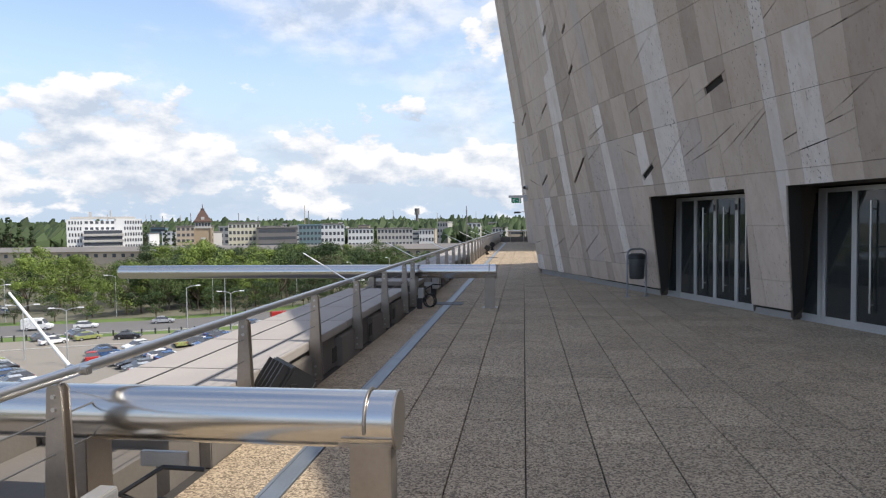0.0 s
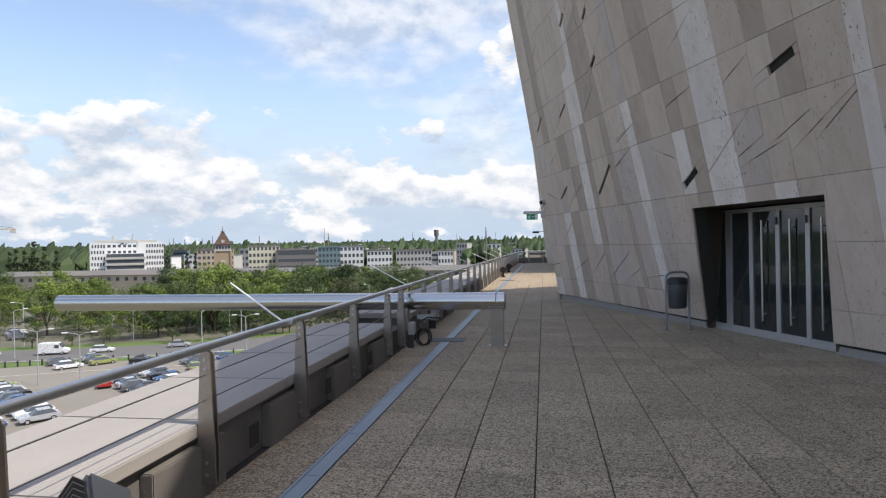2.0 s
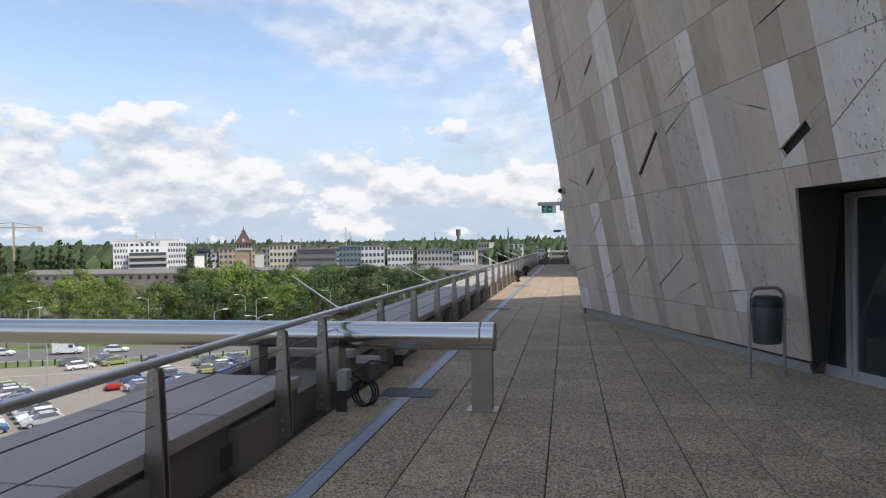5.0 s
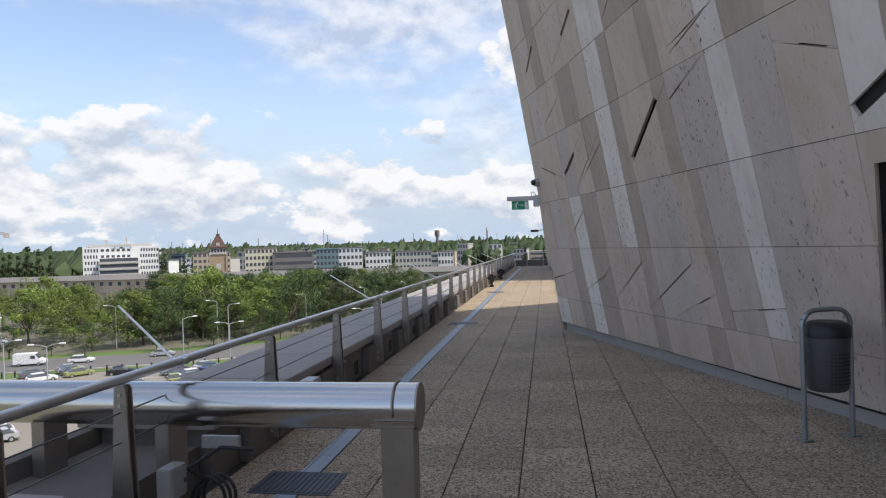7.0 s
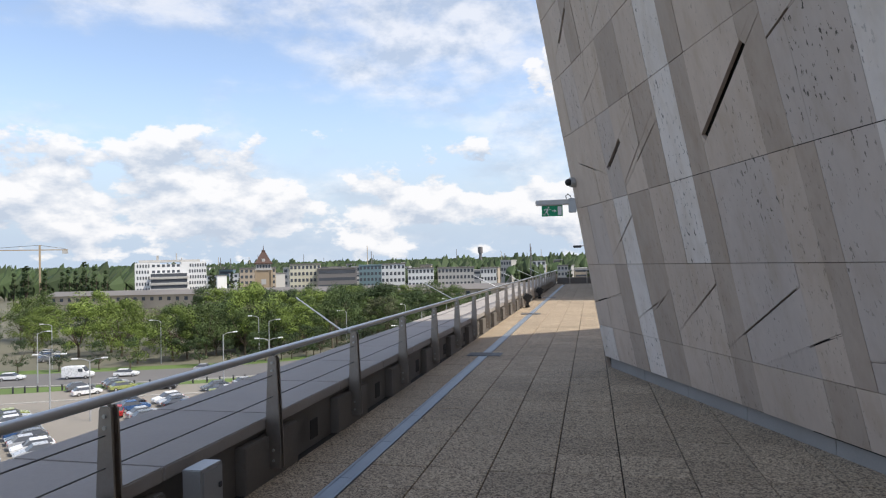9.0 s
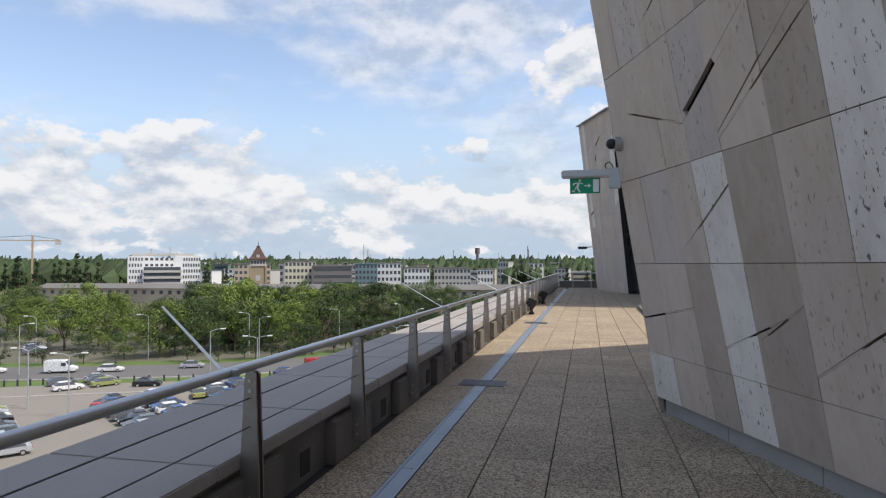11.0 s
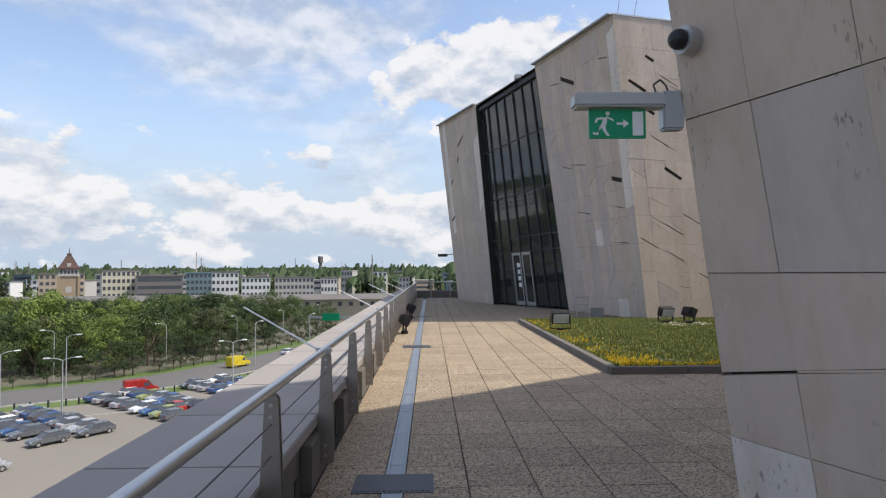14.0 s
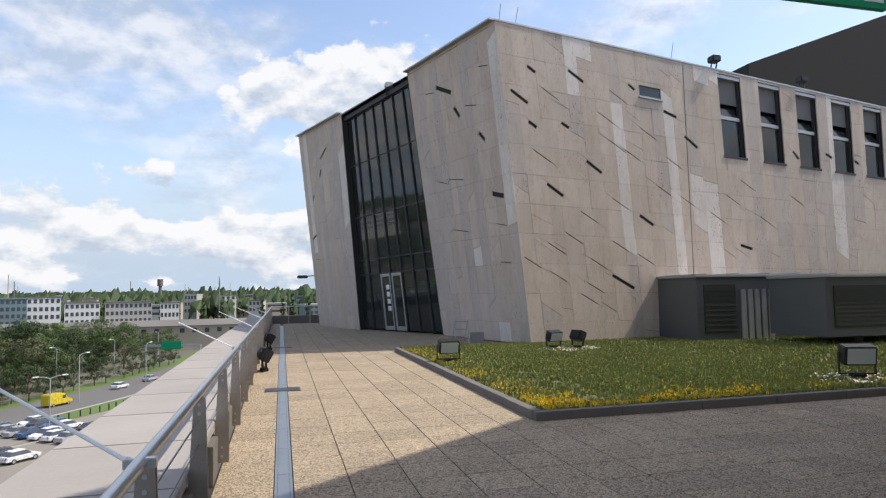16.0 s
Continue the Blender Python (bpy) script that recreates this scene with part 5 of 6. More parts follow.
def build_trees():
    rng = random.Random(21)

    def along(off, t):
        i = min(int(t * (len(UPPER) - 1)), len(UPPER) - 2)
        f = t * (len(UPPER) - 1) - i
        a, b = Vector(UPPER[i]), Vector(UPPER[i + 1])
        n = Vector((-(b - a).y, (b - a).x)).normalized()
        p = a.lerp(b, f) + n * off
        return p.x, p.y
    street = []
    t = 0.14
    while t < 0.80:
        if rng.random() < 0.88:
            x, y = along(10.5 + rng.uniform(-0.6, 0.6), t)
            street.append((x, y, rng.uniform(0.8, 1.15), rng.uniform(0, 360)))
        t += 0.0135
    plant(make_tree("street_tree", 6.2, 2.5, LEAVES[0], 1, 1.5, 2200, label="young round-crowned street tree beside the road", group="street trees"), street)
    kinds = [("broadleaf_tree", 13, 6.8, LEAVES[0], 3, 3.0, "tall dark green broadleaf tree in the belt"), ("broadleaf_tree", 12, 7.0, LEAVES[1], 4, 2.6, "spreading mid green broadleaf tree in the belt"),
             ("broadleaf_tree", 13.5, 7.2, LEAVES[2], 5, 3.0, "bright yellow-green broadleaf tree by the road"), ("broadleaf_tree", 10.5, 5.6, LEAVES[3], 6, 2.0, "greyish olive tree in the belt")]
    spots = [[], [], [], []]
    for _ in range(215):
        t = rng.uniform(0.10, 0.93)
        off = rng.uniform(17, 82)
        x, y = along(off, t)
        if y > 262 and x < -30:
            continue
        left = t < 0.42
        k = rng.choices(range(4), (2, 3, 4, 2.4) if left else (6, 4, 1.5, 1))[0]
        spots[k].append((x, y, rng.uniform(0.55, 1.12), rng.uniform(0, 360)))
    for (nm, h, s, m, seed, th, lab), sp in zip(kinds, spots):
        plant(make_tree(nm, h, s, m, seed, th, 5200, label=lab, group="tree belt"), sp)
    # poplars by the crane and behind the houses
    pop = [(-352 + 7 * k + rng.uniform(-2, 2), 330 + rng.uniform(-6, 6), rng.uniform(0.85, 1.15), 0) for k in range(11)]
    pop += [(-300 + 11 * k + rng.uniform(-4, 4), 420 + rng.uniform(-15, 15), rng.uniform(0.66, 0.84), 0) for k in range(40)]
    plant(make_tree("poplar", 25, 3.4, LEAVES[0], 9, 3.0, 3200, tall=True, label="tall slender dark poplar behind the houses", group="poplars"), pop)


build_trees()


def far_woods():
    rng = np.random.RandomState(6)
    V, F = [], []
    for _ in range(5200):
        az = rng.uniform(-1.15, 0.35)
        d = rng.uniform(560, 1700)
        x, y = d * math.sin(az), d * math.cos(az)
        h = rng.uniform(10, 17) + d * 0.0125 + (6 if rng.rand() < 0.04 else 0)
        r = rng.uniform(4, 9)
        b = len(V)
        V.extend([(x - r, y, GZ), (x + r, y, GZ), (x + r * rng.uniform(0.6, 1.1), y + 2, GZ + h * rng.uniform(0.5, 0.8)), (x + r * rng.uniform(0.1, 0.5), y + 3, GZ + h), (x - r * rng.uniform(0.1, 0.5), y + 3, GZ + h * rng.uniform(0.85, 1)), (x - r * rng.uniform(0.6, 1.1), y + 2, GZ + h * rng.uniform(0.5, 0.8)), (x, y - r, GZ + h * 0.55)])
        F.extend([(b + 6, b + 1, b + 2), (b + 6, b + 2, b + 3), (b + 6, b + 3, b + 4), (b + 6, b + 4, b + 5), (b + 6, b + 5, b)])
    me = bpy.data.meshes.new("far_woods")
    me.from_pydata(V, [], F)
    me.materials.append(LEAVES[0])
    tagged(new("far_woods", me), "distant dark green woods between the houses", "woods", kind="stuff")


far_woods()

# buildings -----------------------------------------------------------


def block(name, x, y, w, d, h, wall, label, floors=0, bays=0, rz=0, roof=None, band=False, group="far buildings"):
    b = thing(name, x, y, GZ, label, "building", group, rz=rz)
    part("wall", bx(-w / 2, w / 2, -d / 2, d / 2, 0, h), wall, b)
    part("roof", bx(-w / 2 - 0.3, w / 2 + 0.3, -d / 2 - 0.3, d / 2 + 0.3, h, h + 0.7), roof or W_ROOF, b)
    fh = h / max(floors, 1)
    me = None
    for f in range(floors):
        z = f * fh + fh * 0.35
        if z + GZ < -12:
            continue
        if band:
            part("window", bx(-w / 2 + 0.8, w / 2 - 0.8, -d / 2 - 0.08, -d / 2 + 0.1, z, z + fh * 0.42), M_WINDOW, b)
            continue
        for k in range(bays):
            cx = -w / 2 + w * (k + 0.5) / bays
            if me is None:
                me = part("window", bx(-w / bays * 0.3, w / bays * 0.3, -0.08, 0.1, 0, fh * 0.5), M_WINDOW, b)
                me.location = (cx, -d / 2, z)
            else:
                o = new("window", me.data)
                o.parent, o.location = b, (cx, -d / 2, z)
    return b


def apartment():
    """White stepped apartment house with banded balconies."""
    yaw = 38
    b = thing("apartment_building", -207, 290, GZ, "white stepped apartment house with long balconies", "building", rz=yaw)
    part("wall", bx(-29, -9, 0, 16, 0, 24.2), W_WHITE, b)
    part("wall", bx(-9.01, 8, 0.3, 16, 0, 23.4), W_WHITE, b)
    part("wall", bx(8.01, 29, 0, 16, 0, 24.4), W_WHITE, b)
    part("roof", bx(-26, 24, 3, 14, 24.4, 25.6), W_CONC, b)
    part("front_wing", bx(-17, 13, -7, 0, 0, 18.2), W_WHITE, b)
    part("chimney", bx(-12, -10, 6, 8, 25.6, 28), W_CONC, b)
    part("chimney", bx(4, 5, 6, 8, 25.6, 29), W_CONC, b)
    for f in range(6):
        z = 3 * f + 1.2
        part("balcony", bx(-17.5, 13.5, -8.2, -7.0, z - 0.2, z + 0.8), W_CONC, b)
        part("window", bx(-16.5, 12.5, -7.12, -6.9, z + 0.85, z + 2.5), M_WINDOW, b)
    rng = random.Random(3)
    for f in range(8):
        z = 3 * f + 0.8
        for k in range(7):
            x = 14.5 + k * 2.1 + (0.5 if f % 2 else 0)
            part("window", bx(x, x + 1.25, -0.12, 0.1, z, z + 1.6), M_WINDOW, b)
        for k in range(5):
            x = -28 + k * 2.2 + (0.6 if f % 2 else 0)
            part("window", bx(x, x + 1.2, -0.12, 0.1, z, z + 1.6), M_WINDOW, b)
        if f > 5:
            for k in range(6):
                x = -15.5 + k * 4
                part("window", bx(x, x + 2.4, -0.12 if x < -9.5 or x > 8 else 0.18, 0.42, z + 0.2, z + 1.5), M_WINDOW, b)
        for k in range(4):
            part("window", bx(28.9, 29.12, 1.5 + k * 3.6, 3.1 + k * 3.6, z, z + 1.6), M_WINDOW, b)

    b.scale = (0.58, 0.58, 1.0)


apartment()


def tower():
    t = thing("clock_tower", -155.5, 291, GZ, "old yellow brick tower with a steep dark tiled roof", "tower", rz=28)
    part("shaft", bx(-4.3, 4.3, -4.3, 4.3, 0, 19.3), W_BRICK, t)
    part("cornice", bx(-4.8, 4.8, -4.8, 4.8, 19.3, 20.0), W_CONC, t)
    part("gallery", bx(-4.2, 4.2, -4.2, 4.2, 20.0, 22.3), W_CONC, t)
    for k in range(5):
        part("arch", bx(-3.7 + k * 1.6, -2.7 + k * 1.6, -4.3, -4.1, 20.3, 21.9), M_WINDOW, t)
        part("arch", bx(-4.3, -4.1, -3.7 + k * 1.6, -2.7 + k * 1.6, 20.3, 21.9), M_WINDOW, t)
    for sx in (-1, 1):
        for sy in (-1, 1):
            part("corner_pier", bx(sx * 4.4 - 0.5, sx * 4.4 + 0.5, sy * 4.4 - 0.5, sy * 4.4 + 0.5, 0, 19.3), W_BRICK, t)
    part("clock_face", bx(-1.3, 1.3, -4.42, -4.25, 12.2, 14.8), W_CONC, t, "pale square panel")
    part("eaves", bx(-5.0, 5.0, -5.0, 5.0, 22.3, 22.8), W_TILE, t)
    bm = bmesh.new()
    for (z0, r0), (z1, r1) in (((22.8, 4.9), (24.2, 3.7)), ((24.2, 3.7), (28.2, 1.2))):
        a = [bm.verts.new((sx * r0, sy * r0, z0)) for sx, sy in ((-1, -1), (1, -1), (1, 1), (-1, 1))]
        c = [bm.verts.new((sx * r1, sy * r1, z1)) for sx, sy in ((-1, -1), (1, -1), (1, 1), (-1, 1))]
        for i in range(4):
            bm.faces.new((a[i], a[(i + 1) % 4], c[(i + 1) % 4], c[i]))
    roof = part("roof", bm, W_TILE, t)
    part("dormer", bx(-0.9, 0.9, -4.3, -2.0, 23.4, 24.9), W_CONC, roof)
    part("lantern", bx(-1.0, 1.0, -1.0, 1.0, 28.2, 29.2), W_TILE, t)
    part("finial", tube(bmesh.new(), (0, 0, 29.2), (0, 0, 31.8), 0.3, 0.05, seg=6), W_TILE, t)
    t.scale = (0.86, 0.86, 0.99)


tower()

hall_ob = thing("market_hall", -60, 266, GZ, "long low old brick hall with small square openings", "building", rz=3)
part("wall", bx(-190, 75, 0, 14, 0, 9.2), W_TAN, hall_ob)
bm = bmesh.new()
prism(bm, [(-191, -1, 9.2), (-191, 15, 9.2), (-191, 7, 11.2)], (267, 0, 0))
part("roof", bm, W_ROOF, hall_ob)
op = None
for k in range(60):
    x = -186 + k * 4.3
    if op is None:
        op = part("window", bx(-0.8, 0.8, -0.15, 0.1, 0, 1.6), M_WINDOW, hall_ob)
        op.location = (x, 0, 6.6)
    else:
        o = new("window", op.data)
        o.parent, o.location = hall_ob, (x, 0, 6.6)

def facing(name, bearing, dist, w, d, h, *rest):
    """A block whose front looks back towards the terrace."""
    block(name, 1.9 + dist * math.sin(bearing), 10.4 + dist * math.cos(bearing), w, d, h, *rest[:4], -math.degrees(bearing), *rest[4:])


facing("office_building", -0.449, 365, 17, 14, 21.4, W_YELLOW, "cream office block with a flat roof", 6, 8)
facing("office_building", -0.520, 385, 20, 14, 20.0, W_TAN, "brownish office block behind the tower", 6, 8)
facing("office_building", -0.400, 350, 21, 16, 18.7, W_GREY, "dark grey office block with long window bands", 5, 0, W_GREY, True)
facing("office_building", -0.348, 375, 13, 14, 20.0, W_TEAL, "teal glazed office block", 6, 6, W_TEAL)
facing("office_building", -0.312, 400, 15, 14, 20.4, W_WHITE, "white stepped office block", 5, 6)
facing("apartment_block", -0.268, 345, 14, 12, 17.6, W_WHITE, "pale four-storey apartment block", 5, 7)
facing("apartment_block", -0.212, 350, 20, 12, 17.4, W_CONC, "pale concrete apartment block with dark windows", 5, 10)
facing("apartment_block", -0.160, 366, 9, 12, 16.6, W_WHITE, "white apartment block with dark windows", 4, 5)
block("apartment_block", -352, 268, 40, 16, 19, W_WHITE, "long white apartment block with a red roof", 6, 14, 45, W_BRICK)
rg = random.Random(17)
for k in range(70):
    az, d = rg.uniform(-0.62, 0.10), rg.uniform(430, 900)
    w = rg.uniform(7, 19)
    hh = 12.0 + d * 0.011 + rg.uniform(-4, 3)
    wl_ = rg.choice((W_WHITE, W_WHITE, W_CONC, W_CONC, W_GREY, W_TAN, W_TEAL))
    block("house_block", d * math.sin(az), d * math.cos(az), w, 14, hh, wl_, "distant flat-roofed city block", 4, 0 if k % 2 else max(4, int(w / 5)), rg.uniform(-15, 25), rg.choice((W_CONC, W_ROOF, W_ROOF)), bool(k % 2), "distant city blocks")
for k in range(24):
    az, d = rg.uniform(-0.7, 0.1), rg.uniform(500, 1100)
    m = thing("chimney_stack", d * math.sin(az), d * math.cos(az), GZ, "slim distant chimney or mast on the skyline", "mast", "skyline masts")
    part("shaft", tube(bmesh.new(), (0, 0, 0), (0, 0, rg.uniform(28, 38) + d * 0.002), 0.55, 0.3, seg=8), W_GREY if k % 3 else W_TAN, m)
wt = thing("water_tower", -118, 700, GZ, "distant slender tower with a thicker head", "tower")
part("shaft", tube(bmesh.new(), (0, 0, 0), (0, 0, 38), 2.0, 1.4, seg=10), W_GREY, wt)
part("head", tube(bmesh.new(), (0, 0, 31), (0, 0, 38), 2.8, 2.8, seg=12), W_GREY, wt)


def crane():
    c = thing("tower_crane", -330, 330, GZ, "ochre tower crane standing behind poplars", "crane", rz=40)
    part("mast", bx(-0.5, 0.5, -0.5, 0.5, 0, 38), W_BRICK, c)
    part("jib", bx(-46, 0, -0.35, 0.35, 34.7, 35.3), W_BRICK, c)
    part("counter_jib", bx(0, 15, -0.35, 0.35, 34.7, 35.3), W_BRICK, c)
    part("counterweight", bx(12, 15, -1, 1, 32.6, 34.6), W_CONC, c)
    part("tie", tube(bmesh.new(), (0, 0, 38), (-32, 0, 35.6), 0.15, seg=5), M_CABLE, c)
    part("tie", tube(bmesh.new(), (0, 0, 38), (14, 0, 35.6), 0.15, seg=5), M_CABLE, c)


crane()

# vehicles --------------------------------------------------------------


def make_car(paint, label, van=False, est=False):
    c = thing("van" if van else "car", 0, 0, 0, label, "van" if van else "car", "parked cars" if not van else "vans")
    L, W, H = (5.2, 1.9, 2.3) if van else (4.3, 1.74, 1.46)
    bm = bmesh.new()
    if van:
        prof = [(-L / 2, 0.35), (L / 2 - 0.1, 0.35), (L / 2, 0.6), (L / 2 - 0.1, 1.0), (L / 2 - 1.0, 1.25), (L / 2 - 1.7, H - 0.1), (L / 2 - 2.1, H), (-L / 2 + 0.1, H), (-L / 2, H - 0.2)]
    else:
        prof = [(-L / 2, 0.32), (L / 2 - 0.1, 0.30), (L / 2, 0.48), (L / 2 - 0.08, 0.70), (L / 2 - 1.05, 0.92), (-L / 2 + (0.15 if est else 0.6), 0.97), (-L / 2 + 0.03, 0.86)]
    prism(bm, [(x, -W / 2, z) for x, z in prof], (0, W, 0))
    bmesh.ops.bevel(bm, geom=bm.edges[:], offset=0.07, segments=2, affect="EDGES", clamp_overlap=True)
    part("body", bm, paint, c)
    if van:
        part("windscreen", prism(bmesh.new(), [(L / 2 - 1.0, -W / 2 + 0.12, 1.30), (L / 2 - 1.0, W / 2 - 0.12, 1.30), (L / 2 - 1.62, W / 2 - 0.16, 2.1), (L / 2 - 1.62, -W / 2 + 0.16, 2.1)], (0.06, 0, 0.05)), M_WINDOW, c)
        for s in (-1, 1):
            part("side_window", bx(L / 2 - 2.3, L / 2 - 1.5, s * W / 2 - 0.012, s * W / 2 + 0.012, 1.3, 1.9), M_WINDOW, c)
    else:
        rear = -L / 2 + (0.2 if est else 0.5)
        a = [(L / 2 - 1.15, 0.90), (L / 2 - 1.85, H - 0.08), (rear + 0.55, H - 0.06), (rear, 0.95)]
        bm = bmesh.new()
        lo = [(x, s * (W / 2 - (0.06 if z < 1.1 else 0.22)), z) for s in (-1, 1) for x, z in a]
        v = [bm.verts.new(p) for p in lo]
        for q in ((0, 1, 2, 3), (7, 6, 5, 4), (0, 4, 5, 1), (1, 5, 6, 2), (2, 6, 7, 3)):
            bm.faces.new([v[i] for i in q])
        part("glasshouse", bm, M_WINDOW, c, "dark car windows")
        part("roof", bx(rear + 0.55, L / 2 - 1.85, -W / 2 + 0.2, W / 2 - 0.2, H - 0.08, H, bevel=0.03), paint, c)
    for x in (-L * 0.30, L * 0.31):
        for s in (-1, 1):
            wheel = part("wheel", tube(bmesh.new(), (x, s * (W / 2 - 0.2), 0.31), (x, s * (W / 2 + 0.01), 0.31), 0.31, seg=14), M_TYRE, c)
            part("rim", tube(bmesh.new(), (x, s * (W / 2 + 0.005), 0.31), (x, s * (W / 2 + 0.02), 0.31), 0.19, seg=10), M_ALU, wheel)
    for s in (-1, 1):
        part("headlight", bx(L / 2 - 0.12, L / 2 + 0.005, s * W * 0.36 - 0.17, s * W * 0.36 + 0.17, 0.6, 0.72), M_LAMPGLASS, c)
        part("tail_light", bx(-L / 2 - 0.01, -L / 2 + 0.06, s * W * 0.4 - 0.1, s * W * 0.4 + 0.1, 0.7, 0.85), CARS["red"], c)
    return c


def build_cars():
    rng = random.Random(12)
    names = dict(white="white parked estate car", silver="silver parked saloon car", black="glossy black parked saloon car", red="red parked hatchback car", blue="dark blue parked saloon car", grey="grey parked estate car", green="pale green parked car")
    protos = {k: make_car(CARS[k], v, est=k in ("grey", "white")) for k, v in names.items()}
    used = set()

    def put(k, x, y, rz):
        m = pose(x, y, GZ + (0.12 if k in ("van",) else 0.05), 0, 0, rz)
        if k in used:
            copy_thing(protos[k], m)
        else:
            protos[k].matrix_world = m
            used.add(k)
    keys = ["white"] * 7 + ["silver"] * 5 + ["black"] * 4 + ["grey"] * 4 + ["red"] + ["blue"] * 2 + ["green"]
    d = Vector((-0.80, 0.60)).normalized()
    n = Vector((d.y, -d.x))
    for (sx, sy), cnt in (((-47, 76), 9), ((-44, 91), 8), ((-34, 103), 9), ((-60, 62), 10), ((-28, 117), 7), ((-78, 96), 3), ((-82, 70), 5)):
        for side in (0, 1):
            for k in range(cnt):
                if rng.random() < 0.10:
                    continue
                p = Vector((sx, sy)) + d * (k * 2.65) + n * (side * 5.3)
                put(rng.choice(keys), p.x, p.y, math.degrees(math.atan2(n.y, n.x)) + (180 if rng.random() < 0.4 else 0) + rng.uniform(-2, 2))
    for x, y, rz, k in ((-68, 101.5, 22, "black"), (-84, 112, 24, "white"), (-72, 119, 24, "silver"), (-34, 170, 70, "white"), (-30, 181, 70, "silver"), (-104, 106, 22, "white"), (-118, 128, 60, "grey"), (-121, 131, 60, "blue"), (-124, 134, 60, "white"), (-127, 137, 60, "silver"), (-62, 84, 127, "red"), (-36, 108, 127, "red"), (-55, 96, 127, "green")):
        put(k, x, y, rz)
    for p, x, y, rz, lab in (("red", -47, 121, 35, "red delivery van on the access road"), ("white", -92, 109, 22, "white delivery van on the main road"), ("yellow", -40, 150, 60, "yellow small van on the main road")):
        v = make_car(CARS[p], lab, van=True)
        v.matrix_world = pose(x, y, GZ + 0.12, 0, 0, rz)


build_cars()


def street_lamp(double):
    s = thing("street_lamp", 0, 0, 0, "grey steel street lamp with a curved arm" if not double else "grey double-headed car park lamp", "street lamp", "street lamps")
    H = 9.0 if not double else 8.0
    part("pole", tube(bmesh.new(), (0, 0, 0), (0, 0, H), 0.11, 0.07, seg=8), M_POLE, s)
    for k in ((-1, 1) if double else (1,)):
        part("arm", sweep(bmesh.new(), [(0, 0, H - 0.05), (k * 0.7, 0, H + 0.25), (k * 1.6, 0, H + 0.35)], 0.05, 6), M_POLE, s)
        part("head", bx(min(k * 1.5, k * 2.3), max(k * 1.5, k * 2.3), -0.14, 0.14, H + 0.27, H + 0.45, bevel=0.04), M_WHITE, s)
    return s


lamp, lamp2 = street_lamp(False), street_lamp(True)
lamp.matrix_world = pose(-57.4, 102.6, GZ, 0, 0, 40)
lamp2.matrix_world = pose(-49.7, 103.6, GZ, 0, 0, 20)
for x, y, r in ((-70, 136, 200), (-88, 127, 205), (-108, 119, 205), (-55, 150, 220), (-47, 172, 250), (-41, 195, 250), (-36, 225, 260), (-130, 112, 205), (-37, 152, 60), (-62, 126, 20), (-96, 104, 30), (-30, 176, 70)):
    copy_thing(lamp, pose(x, y, GZ, 0, 0, r))
for x, y, r in ((-73, 84, 20), (-33, 124, 30), (-63.5, 81, 20)):
    copy_thing(lamp2, pose(x, y, GZ, 0, 0, r))
gan = thing("road_gantry", -29, 203, GZ, "steel road gantry with a green direction board", "road sign", rz=-15)
part("post", tube(bmesh.new(), (-7, 0, 0), (-7, 0, 6.6), 0.2, seg=8), M_POLE, gan)
part("post", tube(bmesh.new(), (8, 0, 0), (8, 0, 6.6), 0.2, seg=8), M_POLE, gan)
part("beam", bx(-7.2, 8.2, -0.2, 0.2, 6.2, 6.9), M_POLE, gan)
part("board", bx(-2.5, 3, -0.35, -0.22, 5.6, 7.8), M_GREEN, gan, "green direction board")
fence = tagged(new("bollard_fence"), "row of dark bollards beside the access road", "fence", kind="structure")
for k in range(60):
    i = min(int(12 + k * 0.42), len(LOWER) - 2)
    f = (12 + k * 0.42) % 1
    a, b = Vector(LOWER[i]), Vector(LOWER[i + 1])
    p = a.lerp(b, f) + Vector((-(b - a).y, (b - a).x)).normalized() * 5.2
    part("bollard", bx(p.x - 0.1, p.x + 0.1, p.y - 0.1, p.y + 0.1, GZ, GZ + 1.1), M_DGREY, fence)

# ---------------- paving tiles, last ----------------
TP = 0.508


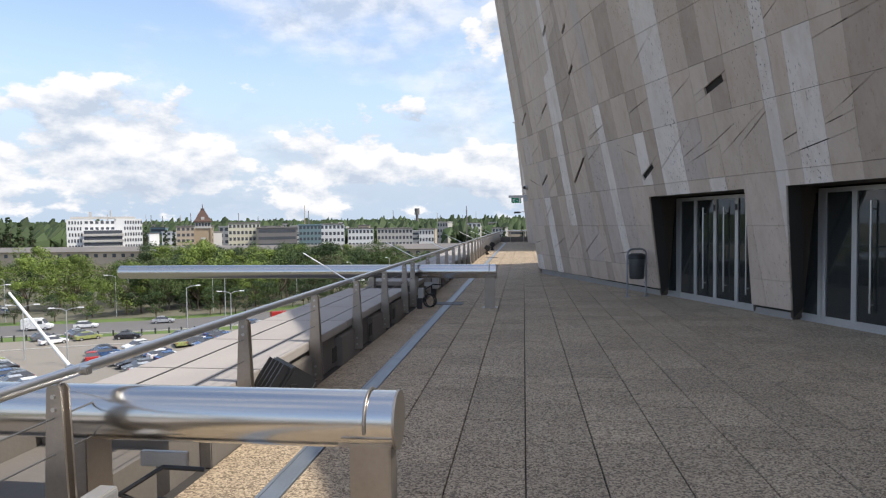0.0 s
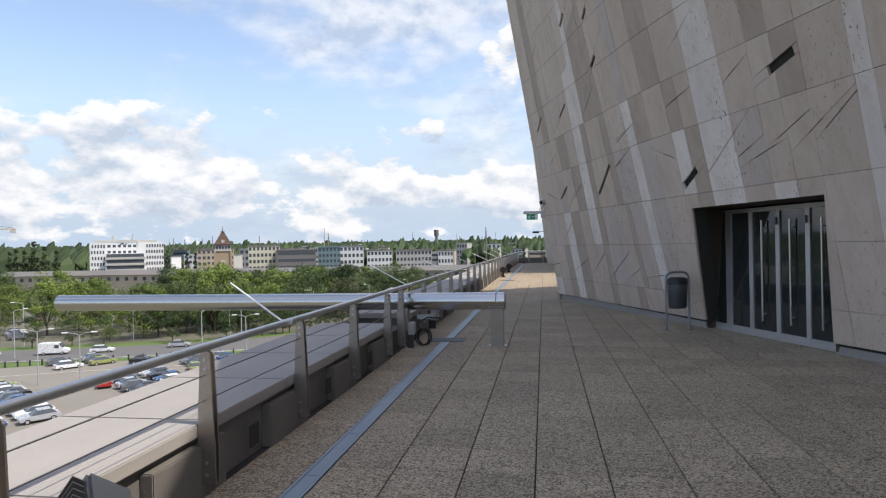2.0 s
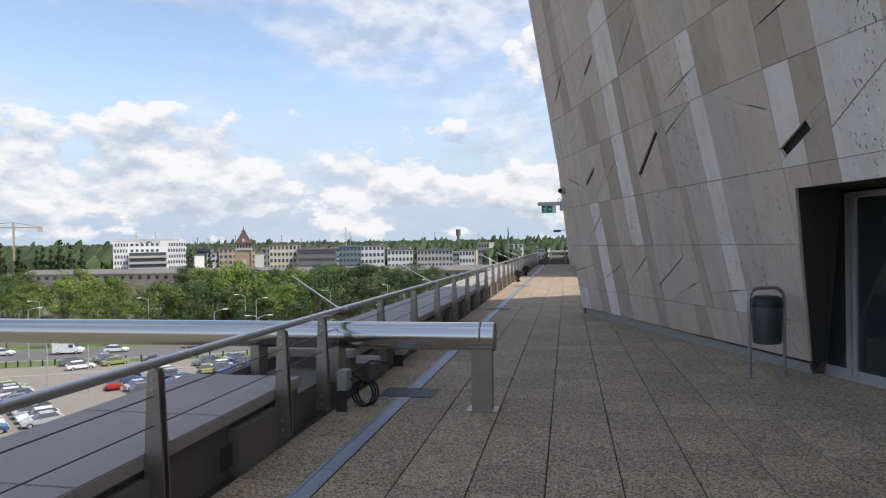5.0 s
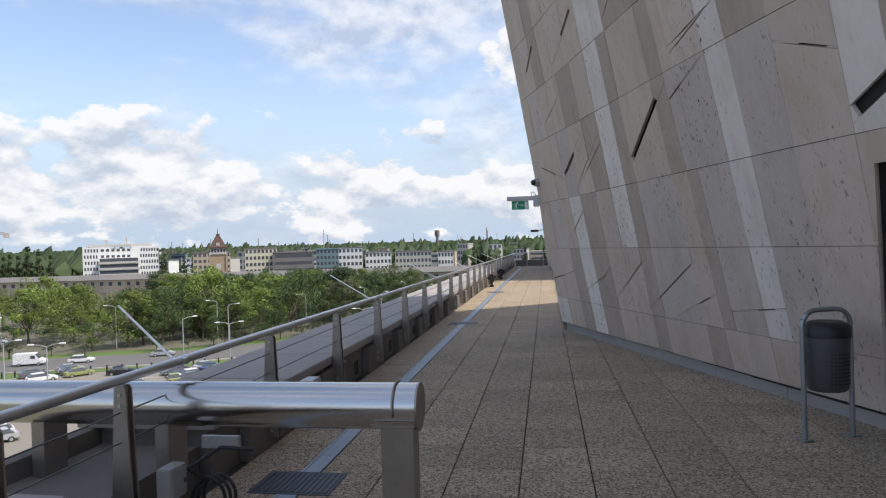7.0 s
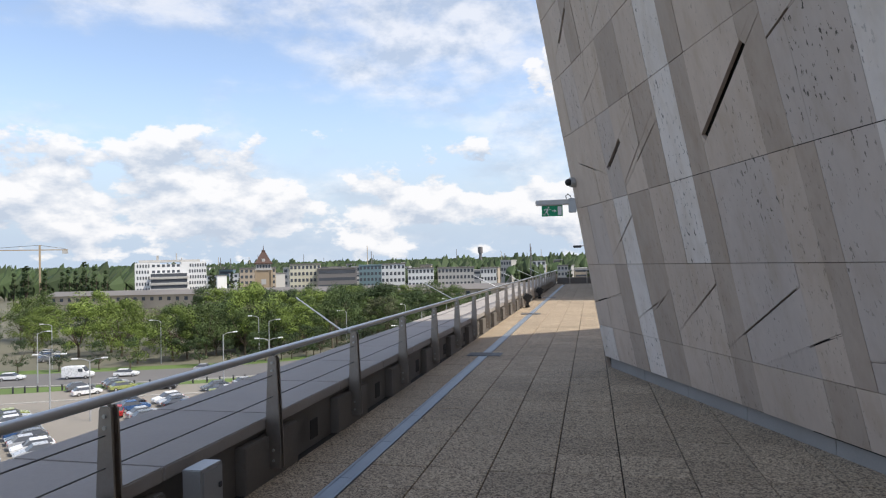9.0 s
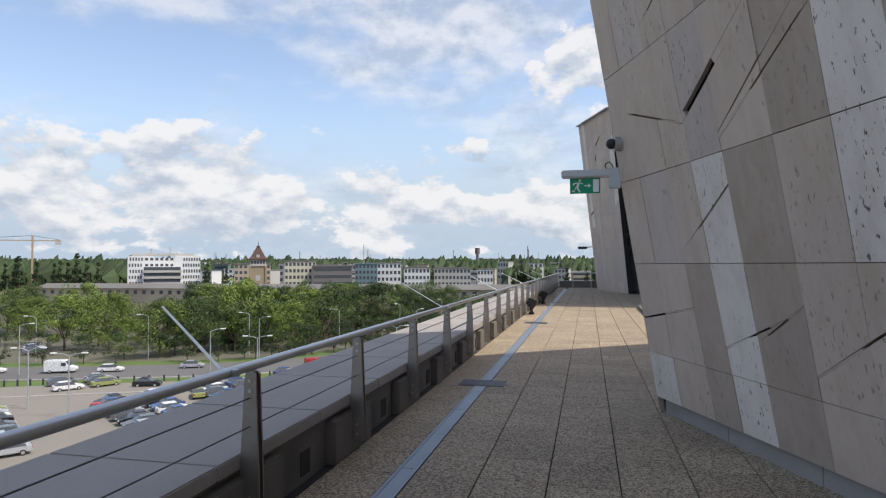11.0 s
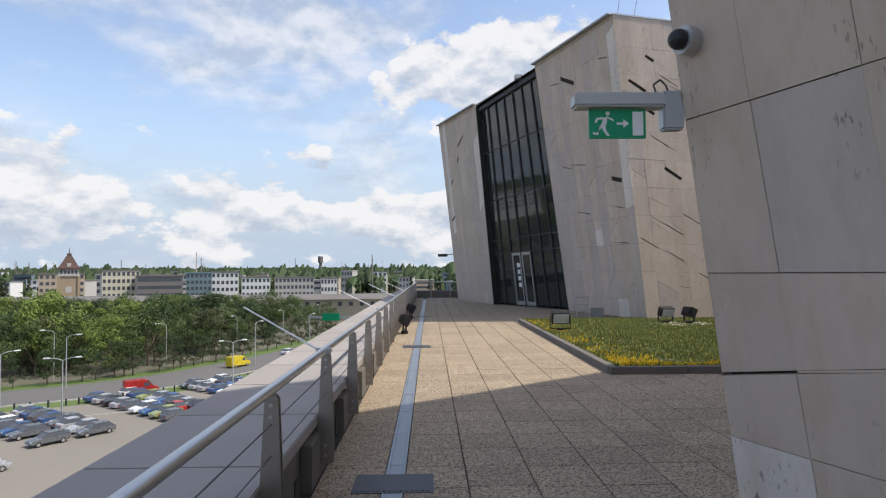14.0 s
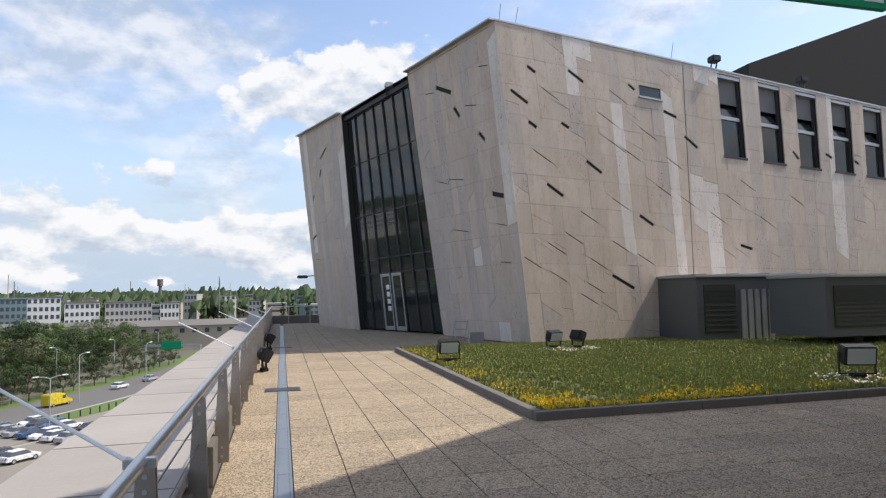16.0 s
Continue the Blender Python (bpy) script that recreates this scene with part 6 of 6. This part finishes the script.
def build_tiles():
    rng = random.Random(2)
    data = {}

    def tile_mesh(w, l):
        key = (round(w, 3), round(l, 3))
        if key not in data:
            bm = bx(-w / 2, w / 2, -l / 2, l / 2, -0.021, 0.0)
            top = [e for e in bm.edges if all(v.co.z > -0.001 for v in e.verts)]
            bmesh.ops.bevel(bm, geom=top, offset=0.004, segments=1, affect="EDGES")
            me = bpy.data.meshes.new("tile")
            bm.normal_update()
            bm.to_mesh(me)
            bm.free()
            me.materials.append(M_TILE)
            data[key] = me
        return data[key]
    verts, faces, count = [], [], 0
    cols = [(TX0, -0.06), (0.10, 0.58)] + [(0.58 + TP * k, 0.58 + TP * (k + 1)) for k in range(16)]
    for ci, (x0, x1) in enumerate(cols):
        off = (ci * 0.37 % 1) * 0.05
        y = TY0 + off - TP
        while y < 56.2:
            l = TP
            xc, yc = (x0 + x1) / 2, y + l / 2
            wall_x = 2.12 + SLOPE * (20.4 - yc)
            if yc < 20.9 and xc > wall_x + 0.9 or yc > PY and xc > PX + 0.1 and yc < 36.6:
                y += l
                continue
            g = 0.009
            if 2.4 < yc < 20 and 0 < xc < 4.2 and count < 300 and xc < wall_x:
                ob = new("tile", tile_mesh(x1 - x0 - g, l - g))
                ob.parent = floor
                ob.location = (xc, yc, rng.uniform(-0.0015, 0.0015))
                ob.rotation_euler = (rng.uniform(-0.002, 0.002), rng.uniform(-0.002, 0.002), 0)
                count += 1
            else:
                b, dz = len(verts), rng.uniform(-0.0015, 0.0015)
                a0, a1, b0, b1 = x0 + g / 2, x1 - g / 2, y + g / 2, y + l - g / 2
                e = 0.004
                verts.extend([(a0, b0, -0.021), (a1, b0, -0.021), (a1, b1, -0.021), (a0, b1, -0.021), (a0, b0, dz - e), (a1, b0, dz - e), (a1, b1, dz - e), (a0, b1, dz - e),
                              (a0 + e, b0 + e, dz), (a1 - e, b0 + e, dz), (a1 - e, b1 - e, dz), (a0 + e, b1 - e, dz)])
                for q in ((0, 1, 5, 4), (1, 2, 6, 5), (2, 3, 7, 6), (3, 0, 4, 7), (4, 5, 9, 8), (5, 6, 10, 9), (6, 7, 11, 10), (7, 4, 8, 11), (8, 9, 10, 11)):
                    faces.append(tuple(b + i for i in q))
            y += l
    me = bpy.data.meshes.new("far_tiles")
    me.from_pydata(verts, [], faces)
    me.materials.append(M_TILE_FAR)
    ob = new("far_tiles", me)
    ob.parent = floor
    tagged(ob, kind="stuff")


build_tiles()
